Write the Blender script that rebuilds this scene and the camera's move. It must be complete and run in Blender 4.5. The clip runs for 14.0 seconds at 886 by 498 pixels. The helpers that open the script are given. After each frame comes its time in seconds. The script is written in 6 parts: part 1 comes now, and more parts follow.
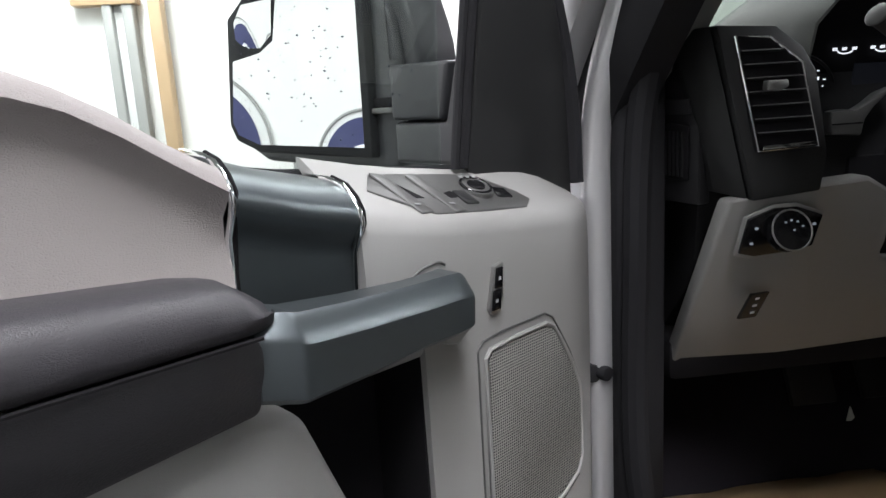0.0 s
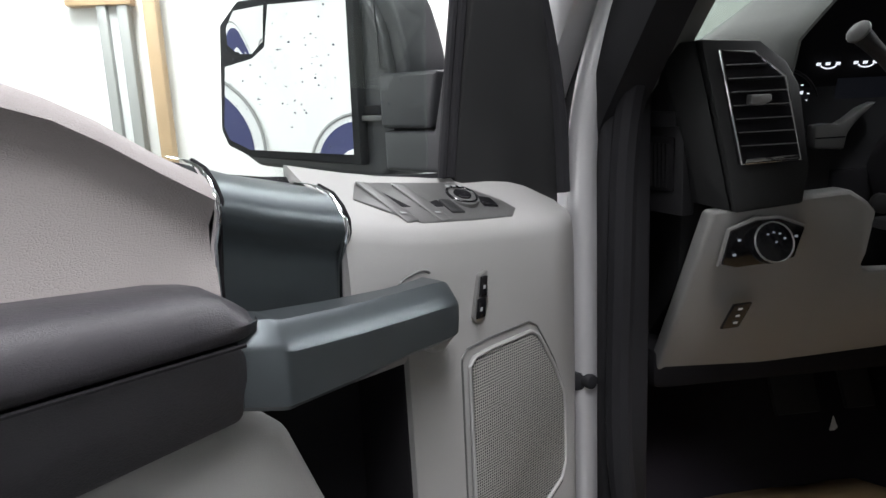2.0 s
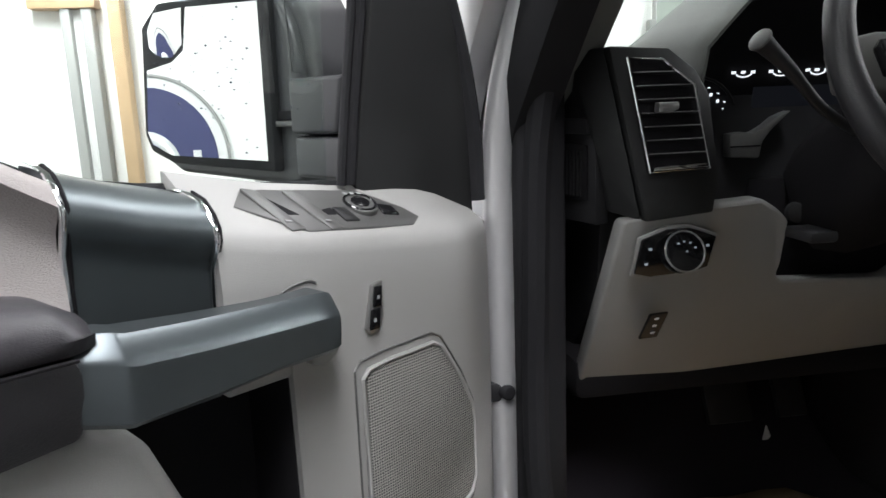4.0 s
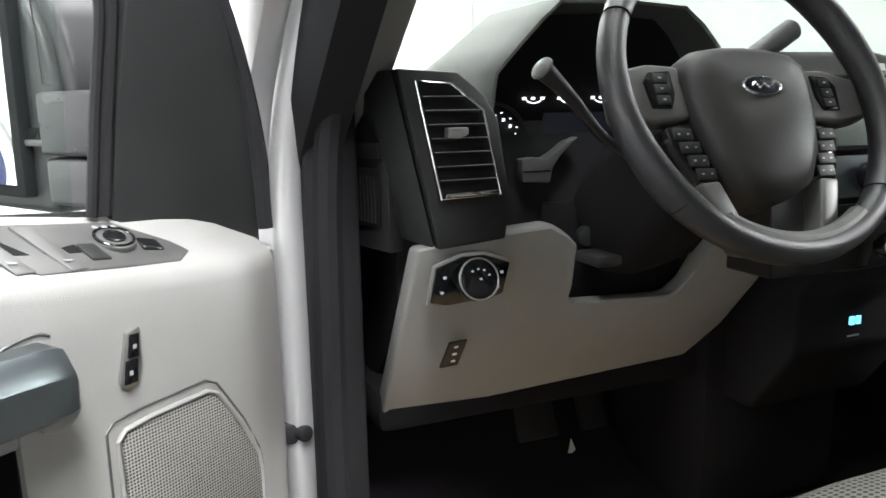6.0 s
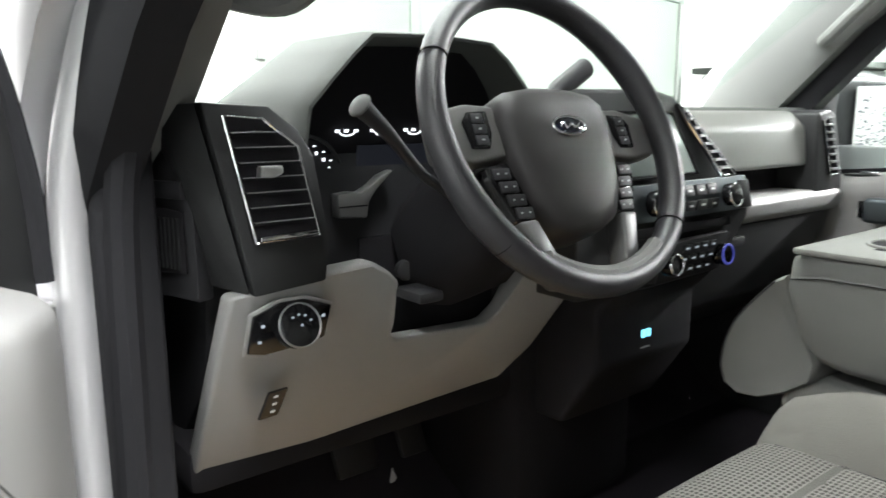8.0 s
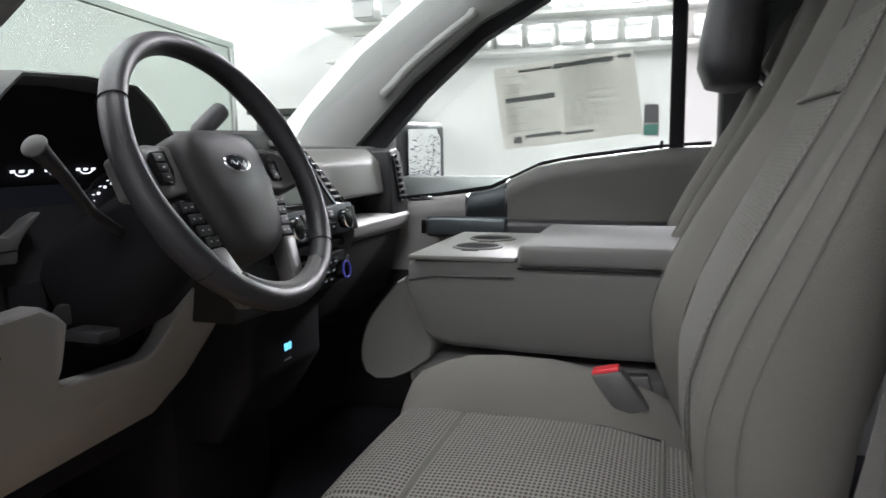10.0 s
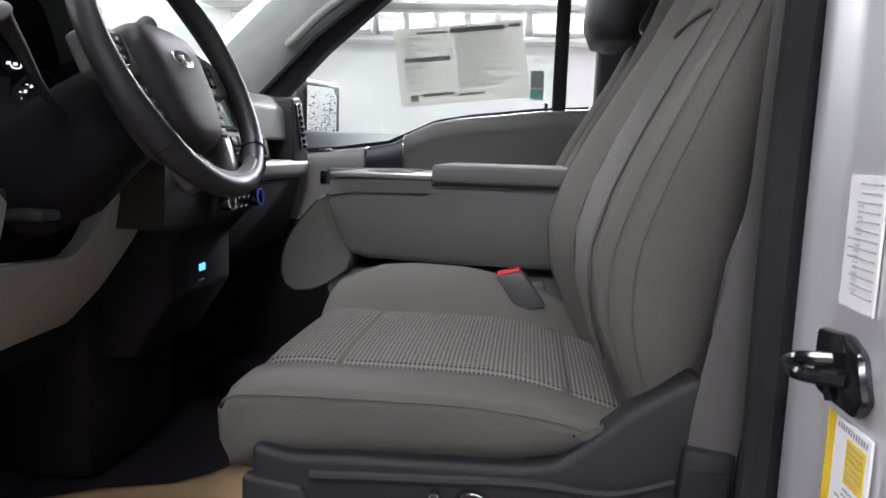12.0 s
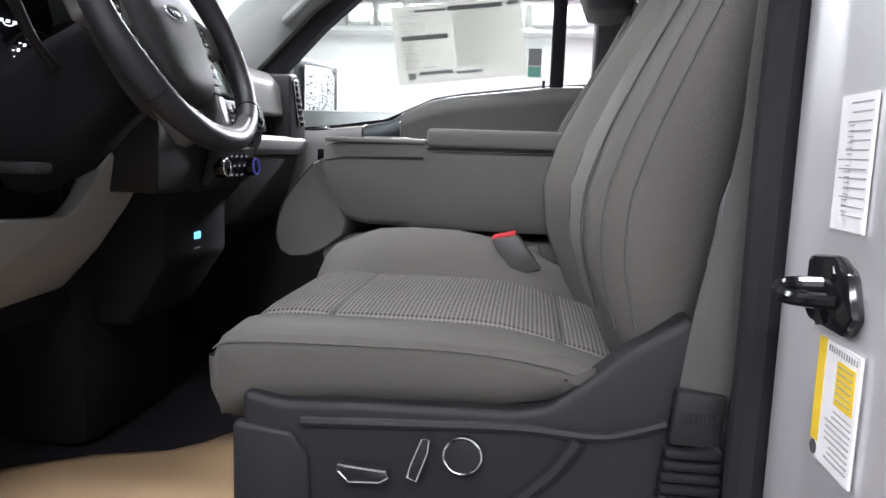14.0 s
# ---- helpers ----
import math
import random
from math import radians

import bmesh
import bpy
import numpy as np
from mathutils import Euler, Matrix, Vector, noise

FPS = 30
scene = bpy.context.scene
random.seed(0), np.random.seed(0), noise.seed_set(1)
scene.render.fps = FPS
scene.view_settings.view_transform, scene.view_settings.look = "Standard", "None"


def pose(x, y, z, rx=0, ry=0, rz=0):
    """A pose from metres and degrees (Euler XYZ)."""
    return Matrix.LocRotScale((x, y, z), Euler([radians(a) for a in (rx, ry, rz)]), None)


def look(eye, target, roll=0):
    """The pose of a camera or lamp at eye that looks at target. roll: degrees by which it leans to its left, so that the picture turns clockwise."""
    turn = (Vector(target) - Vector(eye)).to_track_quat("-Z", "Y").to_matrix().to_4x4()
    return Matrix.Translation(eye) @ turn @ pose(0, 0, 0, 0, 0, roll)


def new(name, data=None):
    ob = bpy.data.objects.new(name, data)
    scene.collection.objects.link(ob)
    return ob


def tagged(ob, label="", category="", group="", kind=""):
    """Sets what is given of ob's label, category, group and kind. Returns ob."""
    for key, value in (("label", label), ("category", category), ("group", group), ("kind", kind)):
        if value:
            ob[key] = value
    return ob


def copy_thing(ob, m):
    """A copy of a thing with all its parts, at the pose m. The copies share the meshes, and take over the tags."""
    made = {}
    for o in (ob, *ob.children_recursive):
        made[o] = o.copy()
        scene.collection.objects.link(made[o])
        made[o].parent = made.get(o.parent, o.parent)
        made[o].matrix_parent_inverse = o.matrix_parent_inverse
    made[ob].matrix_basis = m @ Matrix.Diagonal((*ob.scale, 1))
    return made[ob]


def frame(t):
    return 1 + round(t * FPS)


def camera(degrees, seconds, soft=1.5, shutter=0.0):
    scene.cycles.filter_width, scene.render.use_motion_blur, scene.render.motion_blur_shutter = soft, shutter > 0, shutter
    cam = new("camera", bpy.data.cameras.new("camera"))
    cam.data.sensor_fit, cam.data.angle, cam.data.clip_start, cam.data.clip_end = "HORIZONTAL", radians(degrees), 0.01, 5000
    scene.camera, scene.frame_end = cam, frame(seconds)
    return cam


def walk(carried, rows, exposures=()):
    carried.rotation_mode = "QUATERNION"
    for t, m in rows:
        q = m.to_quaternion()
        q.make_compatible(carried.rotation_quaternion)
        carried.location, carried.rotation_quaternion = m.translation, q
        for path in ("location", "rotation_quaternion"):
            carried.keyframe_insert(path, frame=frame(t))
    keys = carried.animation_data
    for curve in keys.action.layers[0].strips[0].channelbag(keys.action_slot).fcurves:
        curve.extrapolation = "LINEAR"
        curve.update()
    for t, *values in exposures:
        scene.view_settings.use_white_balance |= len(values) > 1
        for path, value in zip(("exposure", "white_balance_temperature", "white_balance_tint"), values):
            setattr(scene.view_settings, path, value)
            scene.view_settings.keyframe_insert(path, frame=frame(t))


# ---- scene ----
cam = camera(63.1, 14.0, shutter=0.35)
PATH = [
    (0, (-1.1607, -0.0685, 1.5952), (-0.9471, 1.9515, 1.1492), -3.54),
    (0.5, (-1.1584, -0.0680, 1.5951), (-0.9458, 1.9523, 1.1513), -3.34),
    (1, (-1.1583, -0.0723, 1.5981), (-0.9416, 1.9503, 1.1615), -3.24),
    (1.5, (-1.1597, -0.0698, 1.5992), (-0.9203, 1.9493, 1.1615), -2.94),
    (2, (-1.1528, -0.0769, 1.6010), (-0.9193, 1.9437, 1.1657), -2.74),
    (2.2, (-1.1522, -0.0781, 1.5979), (-0.9164, 1.9430, 1.1634), -2.74),
    (4.3, (-1.0425, -0.0637, 1.5950), (-0.7130, 1.9471, 1.1781), -2.01),
    (4.5, (-1.0317, -0.0437, 1.6049), (-0.6353, 1.9512, 1.1663), -2.00),
    (5, (-1.0052, -0.0311, 1.6005), (-0.4920, 1.9415, 1.1858), -1.66),
    (5.5, (-1.0008, -0.0311, 1.6035), (-0.3497, 1.9030, 1.1992), -1.40),
    (6, (-0.9931, -0.0266, 1.6052), (-0.2374, 1.8697, 1.2086), -0.95),
    (6.5, (-0.9756, -0.0298, 1.6065), (-0.1637, 1.8451, 1.2167), -0.92),
    (7, (-0.9618, -0.0278, 1.6142), (-0.0731, 1.8118, 1.2230), -0.77),
    (7.5, (-0.9555, -0.0144, 1.6108), (0.0521, 1.7658, 1.2319), -0.69),
    (8, (-0.9986, 0.0234, 1.6366), (0.2620, 1.6345, 1.2599), -0.27),
    (8.2, (-1.0261, 0.0314, 1.6463), (0.3483, 1.5478, 1.2736), 0.05),
    (8.5, (-1.0710, 0.0566, 1.6535), (0.4940, 1.3821, 1.3055), -0.10),
    (9, (-1.0809, 0.0433, 1.6758), (0.6788, 1.0952, 1.3294), 0.06),
    (9.2, (-1.0967, 0.0384, 1.6599), (0.7169, 1.0054, 1.3391), -0.43),
    (11.3, (-1.3205, 0.1173, 1.6148), (0.7233, 0.3594, 1.3190), 1.89),
    (11.5, (-1.3259, 0.1193, 1.5786), (0.7209, 0.3554, 1.2879), 2.00),
    (12, (-1.3422, 0.1140, 1.5097), (0.7054, 0.3511, 1.2303), 1.90),
    (12.5, (-1.3404, 0.1107, 1.4492), (0.7076, 0.3446, 1.1730), 1.90),
    (13, (-1.3448, 0.1064, 1.4453), (0.7035, 0.3423, 1.1679), 1.90),
    (13.5, (-1.3442, 0.0998, 1.4483), (0.7031, 0.3360, 1.1690), 1.90),
    (14, (-1.3449, 0.1011, 1.4494), (0.7009, 0.3408, 1.1660), 1.90),
]
walk(cam, [(t, look(eye, target, roll)) for t, eye, target, roll in PATH],
     exposures=((0, 0.1, 6400, 14), (2.2, 0.12, 6400, 14), (4.3, 0.3, 6450, 12), (5, 0.55, 6500, 11), (6.5, 1.4, 6500, 9), (7.5, 1.47, 6560, 7), (8.5, 1.2, 6420, 12), (9.2, 0.74, 6420, 13), (11.3, 0.48, 6270, 21), (12, 0.55, 6250, 21), (12.5, 0.8, 6240, 20), (14, 1.0, 6230, 20)))

# ---- world and light ----
world = bpy.data.worlds.new("garage_air")
scene.world = world
world.use_nodes = True
world.node_tree.nodes["Background"].inputs[0].default_value = (0.9, 1.0, 0.97, 1)
world.node_tree.nodes["Background"].inputs[1].default_value = 0.05


def area_lamp(x, y, z, sx, sy, watts, tint=(0.97, 0.985, 1.0)):
    d = bpy.data.lights.new("added_tube_light", "AREA")
    d.shape, d.size, d.size_y, d.energy, d.color = "RECTANGLE", sx, sy, watts, tint
    ob = new("added_tube_light", d)
    ob.location = (x, y, z)
    return ob


CEIL = 3.9
# Added, unseen ceiling tubes; places and watts are set to shape the light.
TUBES = ((-1.06, -0.95, 105), (1.9, -2.9, 60), (-3.6, 0.5, 78), (0.0, 1.9, 42), (4.5, -0.2, 520), (-3.2, 5.2, 165), (0.0, 5.4, 80), (3.2, 5.4, 70))
for lx, ly, watts in TUBES:
    area_lamp(lx, ly, CEIL - 0.16, 0.5, 2.4, watts)


# ---- materials ----
def material(name, colour, rough=0.5, metal=0.0, grain=0.0, size=400.0, vary=0.12, blotch=6.0, kind="noise", coat=0.0, spec=0.5):
    m = bpy.data.materials.new(name)
    m.use_nodes = True
    nt = m.node_tree
    b = nt.nodes["Principled BSDF"]
    b.inputs["Roughness"].default_value = rough
    b.inputs["Metallic"].default_value = metal
    b.inputs["Coat Weight"].default_value = coat
    b.inputs["Specular IOR Level"].default_value = spec
    co = nt.nodes.new("ShaderNodeTexCoord")
    big = nt.nodes.new("ShaderNodeTexNoise")
    big.inputs["Scale"].default_value = blotch
    big.inputs["Detail"].default_value = 5
    nt.links.new(co.outputs["Object"], big.inputs["Vector"])
    ramp = nt.nodes.new("ShaderNodeMix")
    ramp.data_type = "RGBA"
    lo = [c * (1 - vary) for c in colour]
    hi = [min(1, c * (1 + vary)) for c in colour]
    ramp.inputs["A"].default_value = (*lo, 1)
    ramp.inputs["B"].default_value = (*hi, 1)
    nt.links.new(big.outputs["Fac"], ramp.inputs["Factor"])
    nt.links.new(ramp.outputs["Result"], b.inputs["Base Color"])
    rr = nt.nodes.new("ShaderNodeMapRange")
    rr.inputs["To Min"].default_value = max(0.0, rough - 0.06)
    rr.inputs["To Max"].default_value = min(1.0, rough + 0.06)
    nt.links.new(big.outputs["Fac"], rr.inputs["Value"])
    if rough > 0.02:
        nt.links.new(rr.outputs["Result"], b.inputs["Roughness"])
    if grain:
        if kind == "leather":
            tex = nt.nodes.new("ShaderNodeTexVoronoi")
            tex.feature = "DISTANCE_TO_EDGE"
            tex.inputs["Scale"].default_value = size
            warp = nt.nodes.new("ShaderNodeTexNoise")
            warp.inputs["Scale"].default_value = size * 0.4
            nt.links.new(co.outputs["Object"], warp.inputs["Vector"])
            add = nt.nodes.new("ShaderNodeVectorMath")
            add.operation = "MULTIPLY_ADD"
            add.inputs[1].default_value = (1.2 / size,) * 3
            nt.links.new(warp.outputs["Color"], add.inputs[0])
            nt.links.new(co.outputs["Object"], add.inputs[2])
            stretch = nt.nodes.new("ShaderNodeMapping")
            stretch.inputs["Scale"].default_value = (1, 1, 2.6)
            nt.links.new(add.outputs["Vector"], stretch.inputs["Vector"])
            nt.links.new(stretch.outputs["Vector"], tex.inputs["Vector"])
            clip = nt.nodes.new("ShaderNodeMapRange")
            clip.inputs["From Max"].default_value = 0.18
            nt.links.new(tex.outputs["Distance"], clip.inputs["Value"])
            src = clip.outputs["Result"]
        else:
            tex = nt.nodes.new("ShaderNodeTexNoise")
            tex.inputs["Scale"].default_value = size
            tex.inputs["Detail"].default_value = 3
            nt.links.new(co.outputs["Object"], tex.inputs["Vector"])
            src = tex.outputs["Fac"]
        bump = nt.nodes.new("ShaderNodeBump")
        bump.inputs["Strength"].default_value = grain
        bump.inputs["Distance"].default_value = 0.0012
        nt.links.new(src, bump.inputs["Height"])
        nt.links.new(bump.outputs["Normal"], b.inputs["Normal"])
    return m


def dotted(name, base, dark, scale, hole=0.42, rough=0.7, stretch=(1, 1, 1), turn=(0, 0, 0), depth=0.001):
    """A regular lattice of small dark holes or stitches in a base."""
    m = material(name, base, rough, vary=0.08)
    nt = m.node_tree
    b = nt.nodes["Principled BSDF"]
    co = nt.nodes.new("ShaderNodeTexCoord")
    mp = nt.nodes.new("ShaderNodeMapping")
    mp.inputs["Scale"].default_value = stretch
    mp.inputs["Rotation"].default_value = turn
    nt.links.new(co.outputs["Object"], mp.inputs["Vector"])
    v = nt.nodes.new("ShaderNodeTexVoronoi")
    v.voronoi_dimensions = "2D"
    v.inputs["Scale"].default_value = scale
    v.inputs["Randomness"].default_value = 0.0
    nt.links.new(mp.outputs["Vector"], v.inputs["Vector"])
    r = nt.nodes.new("ShaderNodeMapRange")
    r.inputs["From Min"].default_value = hole * 0.75
    r.inputs["From Max"].default_value = hole
    nt.links.new(v.outputs["Distance"], r.inputs["Value"])
    old = b.inputs["Base Color"].links[0].from_socket
    mix = nt.nodes.new("ShaderNodeMix")
    mix.data_type = "RGBA"
    mix.inputs["A"].default_value = (*dark, 1)
    nt.links.new(r.outputs["Result"], mix.inputs["Factor"])
    nt.links.new(old, mix.inputs["B"])
    nt.links.new(mix.outputs["Result"], b.inputs["Base Color"])
    bump = nt.nodes.new("ShaderNodeBump")
    bump.inputs["Strength"].default_value = 0.8
    bump.inputs["Distance"].default_value = depth
    nt.links.new(r.outputs["Result"], bump.inputs["Height"])
    nt.links.new(bump.outputs["Normal"], b.inputs["Normal"])
    return m


def glowing(name, colour, power):
    m = bpy.data.materials.new(name)
    m.use_nodes = True
    b = m.node_tree.nodes["Principled BSDF"]
    b.inputs["Base Color"].default_value = (*[c * 0.3 for c in colour], 1)
    b.inputs["Emission Color"].default_value = (*colour, 1)
    b.inputs["Emission Strength"].default_value = power
    return m


def pane_glass(name, tint=(0.93, 0.97, 0.95)):
    m = bpy.data.materials.new(name)
    m.use_nodes = True
    nt = m.node_tree
    nt.nodes.remove(nt.nodes["Principled BSDF"])
    out = nt.nodes["Material Output"]
    tr = nt.nodes.new("ShaderNodeBsdfTransparent")
    tr.inputs[0].default_value = (*tint, 1)
    gl = nt.nodes.new("ShaderNodeBsdfGlossy")
    gl.inputs["Roughness"].default_value = 0.02
    mx = nt.nodes.new("ShaderNodeMixShader")
    mx.inputs[0].default_value = 0.035
    nt.links.new(tr.outputs[0], mx.inputs[1])
    nt.links.new(gl.outputs[0], mx.inputs[2])
    nt.links.new(mx.outputs[0], out.inputs["Surface"])
    return m


GREY_VINYL = material("light_grey_vinyl", (0.30, 0.298, 0.288), 0.5, grain=0.25, size=900, vary=0.05, blotch=3)
PAD_LEATHER = material("grey_leather_grain", (0.33, 0.305, 0.295), 0.5, grain=0.4, size=300, vary=0.05, kind="leather")
BLACK_LEATHER = material("black_leather_grain", (0.018, 0.0175, 0.02), 0.44, grain=0.2, size=260, vary=0.1, kind="leather")
# Black leather with its base colour lifted to paint the armrest's gloss.
ARM_LEATHER_LIT = material("armrest_leather_lifted", (0.040, 0.038, 0.043), 0.42, grain=0.22, size=320, vary=0.1, kind="leather")
DARK_TRIM = material("satin_dark_grey", (0.095, 0.11, 0.117), 0.36, metal=0.7, vary=0.06)
BLACK_PLASTIC = material("black_grained_plastic", (0.021, 0.021, 0.023), 0.52, grain=0.25, size=1100, spec=0.3)
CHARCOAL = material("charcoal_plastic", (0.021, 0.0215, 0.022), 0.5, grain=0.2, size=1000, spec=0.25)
DASH_TOP = material("dash_top_grey_green", (0.078, 0.084, 0.078), 0.68, grain=0.25, size=900, spec=0.2)
GLOSS_BLACK = material("gloss_black", (0.008, 0.008, 0.009), 0.12, vary=0.05)
# Near-black for black parts and joints, and to paint shade in recesses.
VOID = material("black_and_recess_shade", (0.013, 0.0125, 0.014), 0.9, spec=0.1)
CHROME = material("chrome", (0.85, 0.86, 0.87), 0.08, metal=1.0, vary=0.02)
SATIN = material("satin_metal", (0.35, 0.35, 0.34), 0.34, metal=0.8, vary=0.05)
SILVER = material("silver_paint", (0.68, 0.68, 0.69), 0.34, metal=0.6, vary=0.03)
RUBBER = material("black_rubber", (0.019, 0.019, 0.021), 0.7, grain=0.2, size=500, spec=0.12)
CLOTH = material("grey_seat_cloth", (0.124, 0.120, 0.108), 0.88, grain=0.7, size=620, vary=0.09, blotch=9)
CLOTH_SIDE = material("grey_seat_side_cloth", (0.104, 0.101, 0.090), 0.88, grain=0.7, size=560, vary=0.10, blotch=9)
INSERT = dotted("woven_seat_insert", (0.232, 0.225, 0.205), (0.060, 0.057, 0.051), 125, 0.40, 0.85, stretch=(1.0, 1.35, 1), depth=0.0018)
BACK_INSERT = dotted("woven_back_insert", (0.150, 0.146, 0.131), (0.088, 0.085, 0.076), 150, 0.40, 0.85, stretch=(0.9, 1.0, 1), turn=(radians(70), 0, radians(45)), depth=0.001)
CONSOLE_CLOTH = material("console_grey_cloth", (0.108, 0.110, 0.103), 0.8, grain=0.3, size=900, vary=0.06)
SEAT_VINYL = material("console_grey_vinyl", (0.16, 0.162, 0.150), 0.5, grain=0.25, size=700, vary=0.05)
SPEAKER_MESH = dotted("speaker_mesh", (0.30, 0.295, 0.275), (0.03, 0.03, 0.03), 290, 0.40, 0.6, turn=(radians(90), 0, 0), stretch=(1.25, 1.25, 1.0))
CARPET = material("black_carpet", (0.028, 0.025, 0.030), 0.95, grain=1.0, size=700, spec=0.1)
PAPER = material("brown_paper_mat", (0.55, 0.38, 0.21), 0.8, grain=0.4, size=90, vary=0.1)
WALL_WHITE = material("white_wall_paint", (0.82, 0.82, 0.80), 0.6, grain=0.2, size=60, vary=0.04, blotch=1.5)
# Unseen ceiling, greyed to lower the ambient light in the cab.
CEILING_GREY = material("unseen_ceiling_grey", (0.3, 0.3, 0.29), 0.7, vary=0.06, blotch=1.5)
# Made-up dark colour for the unseen end wall, to cut bounce light.
END_WALL_DARK = material("unseen_end_wall_dark", (0.09, 0.09, 0.09), 0.55, vary=0.06)
WALL_GREEN = material("pale_green_grey_paint", (0.21, 0.235, 0.21), 0.6, grain=0.2, size=60, vary=0.05, blotch=1.5)
# Concrete of the unseen floor, kept dark so little light bounces up.
CONCRETE = material("concrete_floor", (0.075, 0.074, 0.072), 0.7, grain=0.5, size=40, vary=0.2, blotch=2)
WOOD = material("pine_post", (0.45, 0.31, 0.18), 0.6, grain=0.5, size=60, vary=0.2, blotch=12)
STEEL_GREY = material("painted_grey_steel", (0.3, 0.3, 0.29), 0.5, vary=0.1)
SIGN_BLUE = material("blue_sign_paint", (0.045, 0.05, 0.135), 0.4, vary=0.05)
PAPER_WHITE = material("white_label_paper", (0.75, 0.75, 0.74), 0.6, vary=0.03)


def backlit(name, colour):
    """Thin paper that lets light through."""
    m = material(name, colour, 0.6, vary=0.04)
    nt = m.node_tree
    tl = nt.nodes.new("ShaderNodeBsdfTranslucent")
    tl.inputs[0].default_value = (*colour, 1)
    mx = nt.nodes.new("ShaderNodeMixShader")
    mx.inputs[0].default_value = 0.6
    nt.links.new(nt.nodes["Principled BSDF"].outputs[0], mx.inputs[1])
    nt.links.new(tl.outputs[0], mx.inputs[2])
    nt.links.new(mx.outputs[0], nt.nodes["Material Output"].inputs["Surface"])
    return m


PAPER_PALE = backlit("pale_green_paper", (0.63, 0.64, 0.60))
SHEET_PRINT = backlit("pale_grey_print", (0.46, 0.49, 0.48))
SHEET_FAINT = backlit("faint_print", (0.60, 0.615, 0.58))
LABEL_YELLOW = material("yellow_label", (0.75, 0.52, 0.03), 0.5, vary=0.04)
PRINT = material("dark_print", (0.06, 0.06, 0.065), 0.6, vary=0.05)
PRINT_GREY = material("grey_print", (0.30, 0.31, 0.31), 0.6, vary=0.05)
RED = material("red_button", (0.6, 0.03, 0.04), 0.4, vary=0.05)
BELT = material("grey_belt_webbing", (0.085, 0.083, 0.078), 0.8, grain=0.5, size=600, vary=0.06)
MIRROR = material("mirror_glass", (0.92, 0.93, 0.94), 0.0, metal=1.0, vary=0.0)
WINDOW = pane_glass("window_glass")
GLOW_WHITE = glowing("white_backlight", (0.9, 0.95, 1.0), 0.9)
GLOW_RED = glowing("red_backlight", (1.0, 0.05, 0.03), 1.3)
GLOW_CYAN = glowing("cyan_backlight", (0.15, 0.6, 0.9), 1.0)
GLOW_BLUE = glowing("blue_backlight", (0.12, 0.14, 0.8), 0.12)
GLOW_AMBER = glowing("amber_backlight", (1.0, 0.35, 0.05), 0.8)
SCREEN = glowing("dim_blue_screen", (0.014, 0.016, 0.022), 0.22)
GLOW_DIM = glowing("dim_backlight", (0.7, 0.8, 0.9), 0.16)
PILLAR_GREY = material("pillar_trim_grey", (0.155, 0.160, 0.152), 0.6, grain=0.2, size=800, vary=0.05)
BADGE_DARK = material("badge_enamel", (0.012, 0.014, 0.025), 0.2, vary=0.02)
SWITCH_GREY = material("switch_grey", (0.085, 0.085, 0.083), 0.4, grain=0.1, size=1200)
SCREEN_GREY = material("screen_glass", (0.12, 0.14, 0.13), 0.15, vary=0.05)
SPOKE_GREY = material("satin_spoke_grey", (0.105, 0.104, 0.10), 0.42, metal=0.25, grain=0.1, size=1200, vary=0.05)
MIRROR_SHELL = material("mirror_shell_grey", (0.034, 0.035, 0.038), 0.42, grain=0.08, size=1400, vary=0.08, spec=0.4)
HUB_GREY = material("airbag_grey", (0.028, 0.0265, 0.0265), 0.47, grain=0.2, size=900, spec=0.3)
DROPS = material("water_drop", (0.10, 0.11, 0.14), 0.08, spec=0.8, vary=0.02)
TUBE_GLOW = glowing("tube_diffuser", (1.0, 0.99, 0.96), 6.0)


# ---- building helpers ----
def thing(name, at, label, category, group="", kind=""):
    ob = new(name)
    ob.location = at
    return tagged(ob, label, category, group, kind)


def part(name, bm, mat, parent=None, label="", smooth=35):
    """Links a bmesh in world coordinates as one mesh object under its thing or part."""
    bmesh.ops.recalc_face_normals(bm, faces=bm.faces[:])
    me = bpy.data.meshes.new(name)
    bm.to_mesh(me)
    bm.free()
    for p in me.polygons:
        p.use_smooth = True
    me.set_sharp_from_angle(angle=radians(smooth))
    me.materials.append(mat)
    ob = new(name, me)
    if parent is not None:
        ob.parent = parent
        if parent.type == "EMPTY":
            ob.matrix_parent_inverse = Matrix.Translation(parent.location).inverted()
    if label:
        tagged(ob, label)
    return ob


def solid(name, bm, mat, label, category, group="", kind="", smooth=35):
    return tagged(part(name, bm, mat, None, "", smooth), label, category, group, kind)


def plain(x, y, z):
    return Vector((x, y, z))


def door_at(u, w, z):
    """u towards the hinges along the open door, w out of its trim into the room, z up."""
    return Vector((0.8 * u + 0.6 * (w - 1.16), 0.6 * u - 0.8 * (w - 1.16), z))


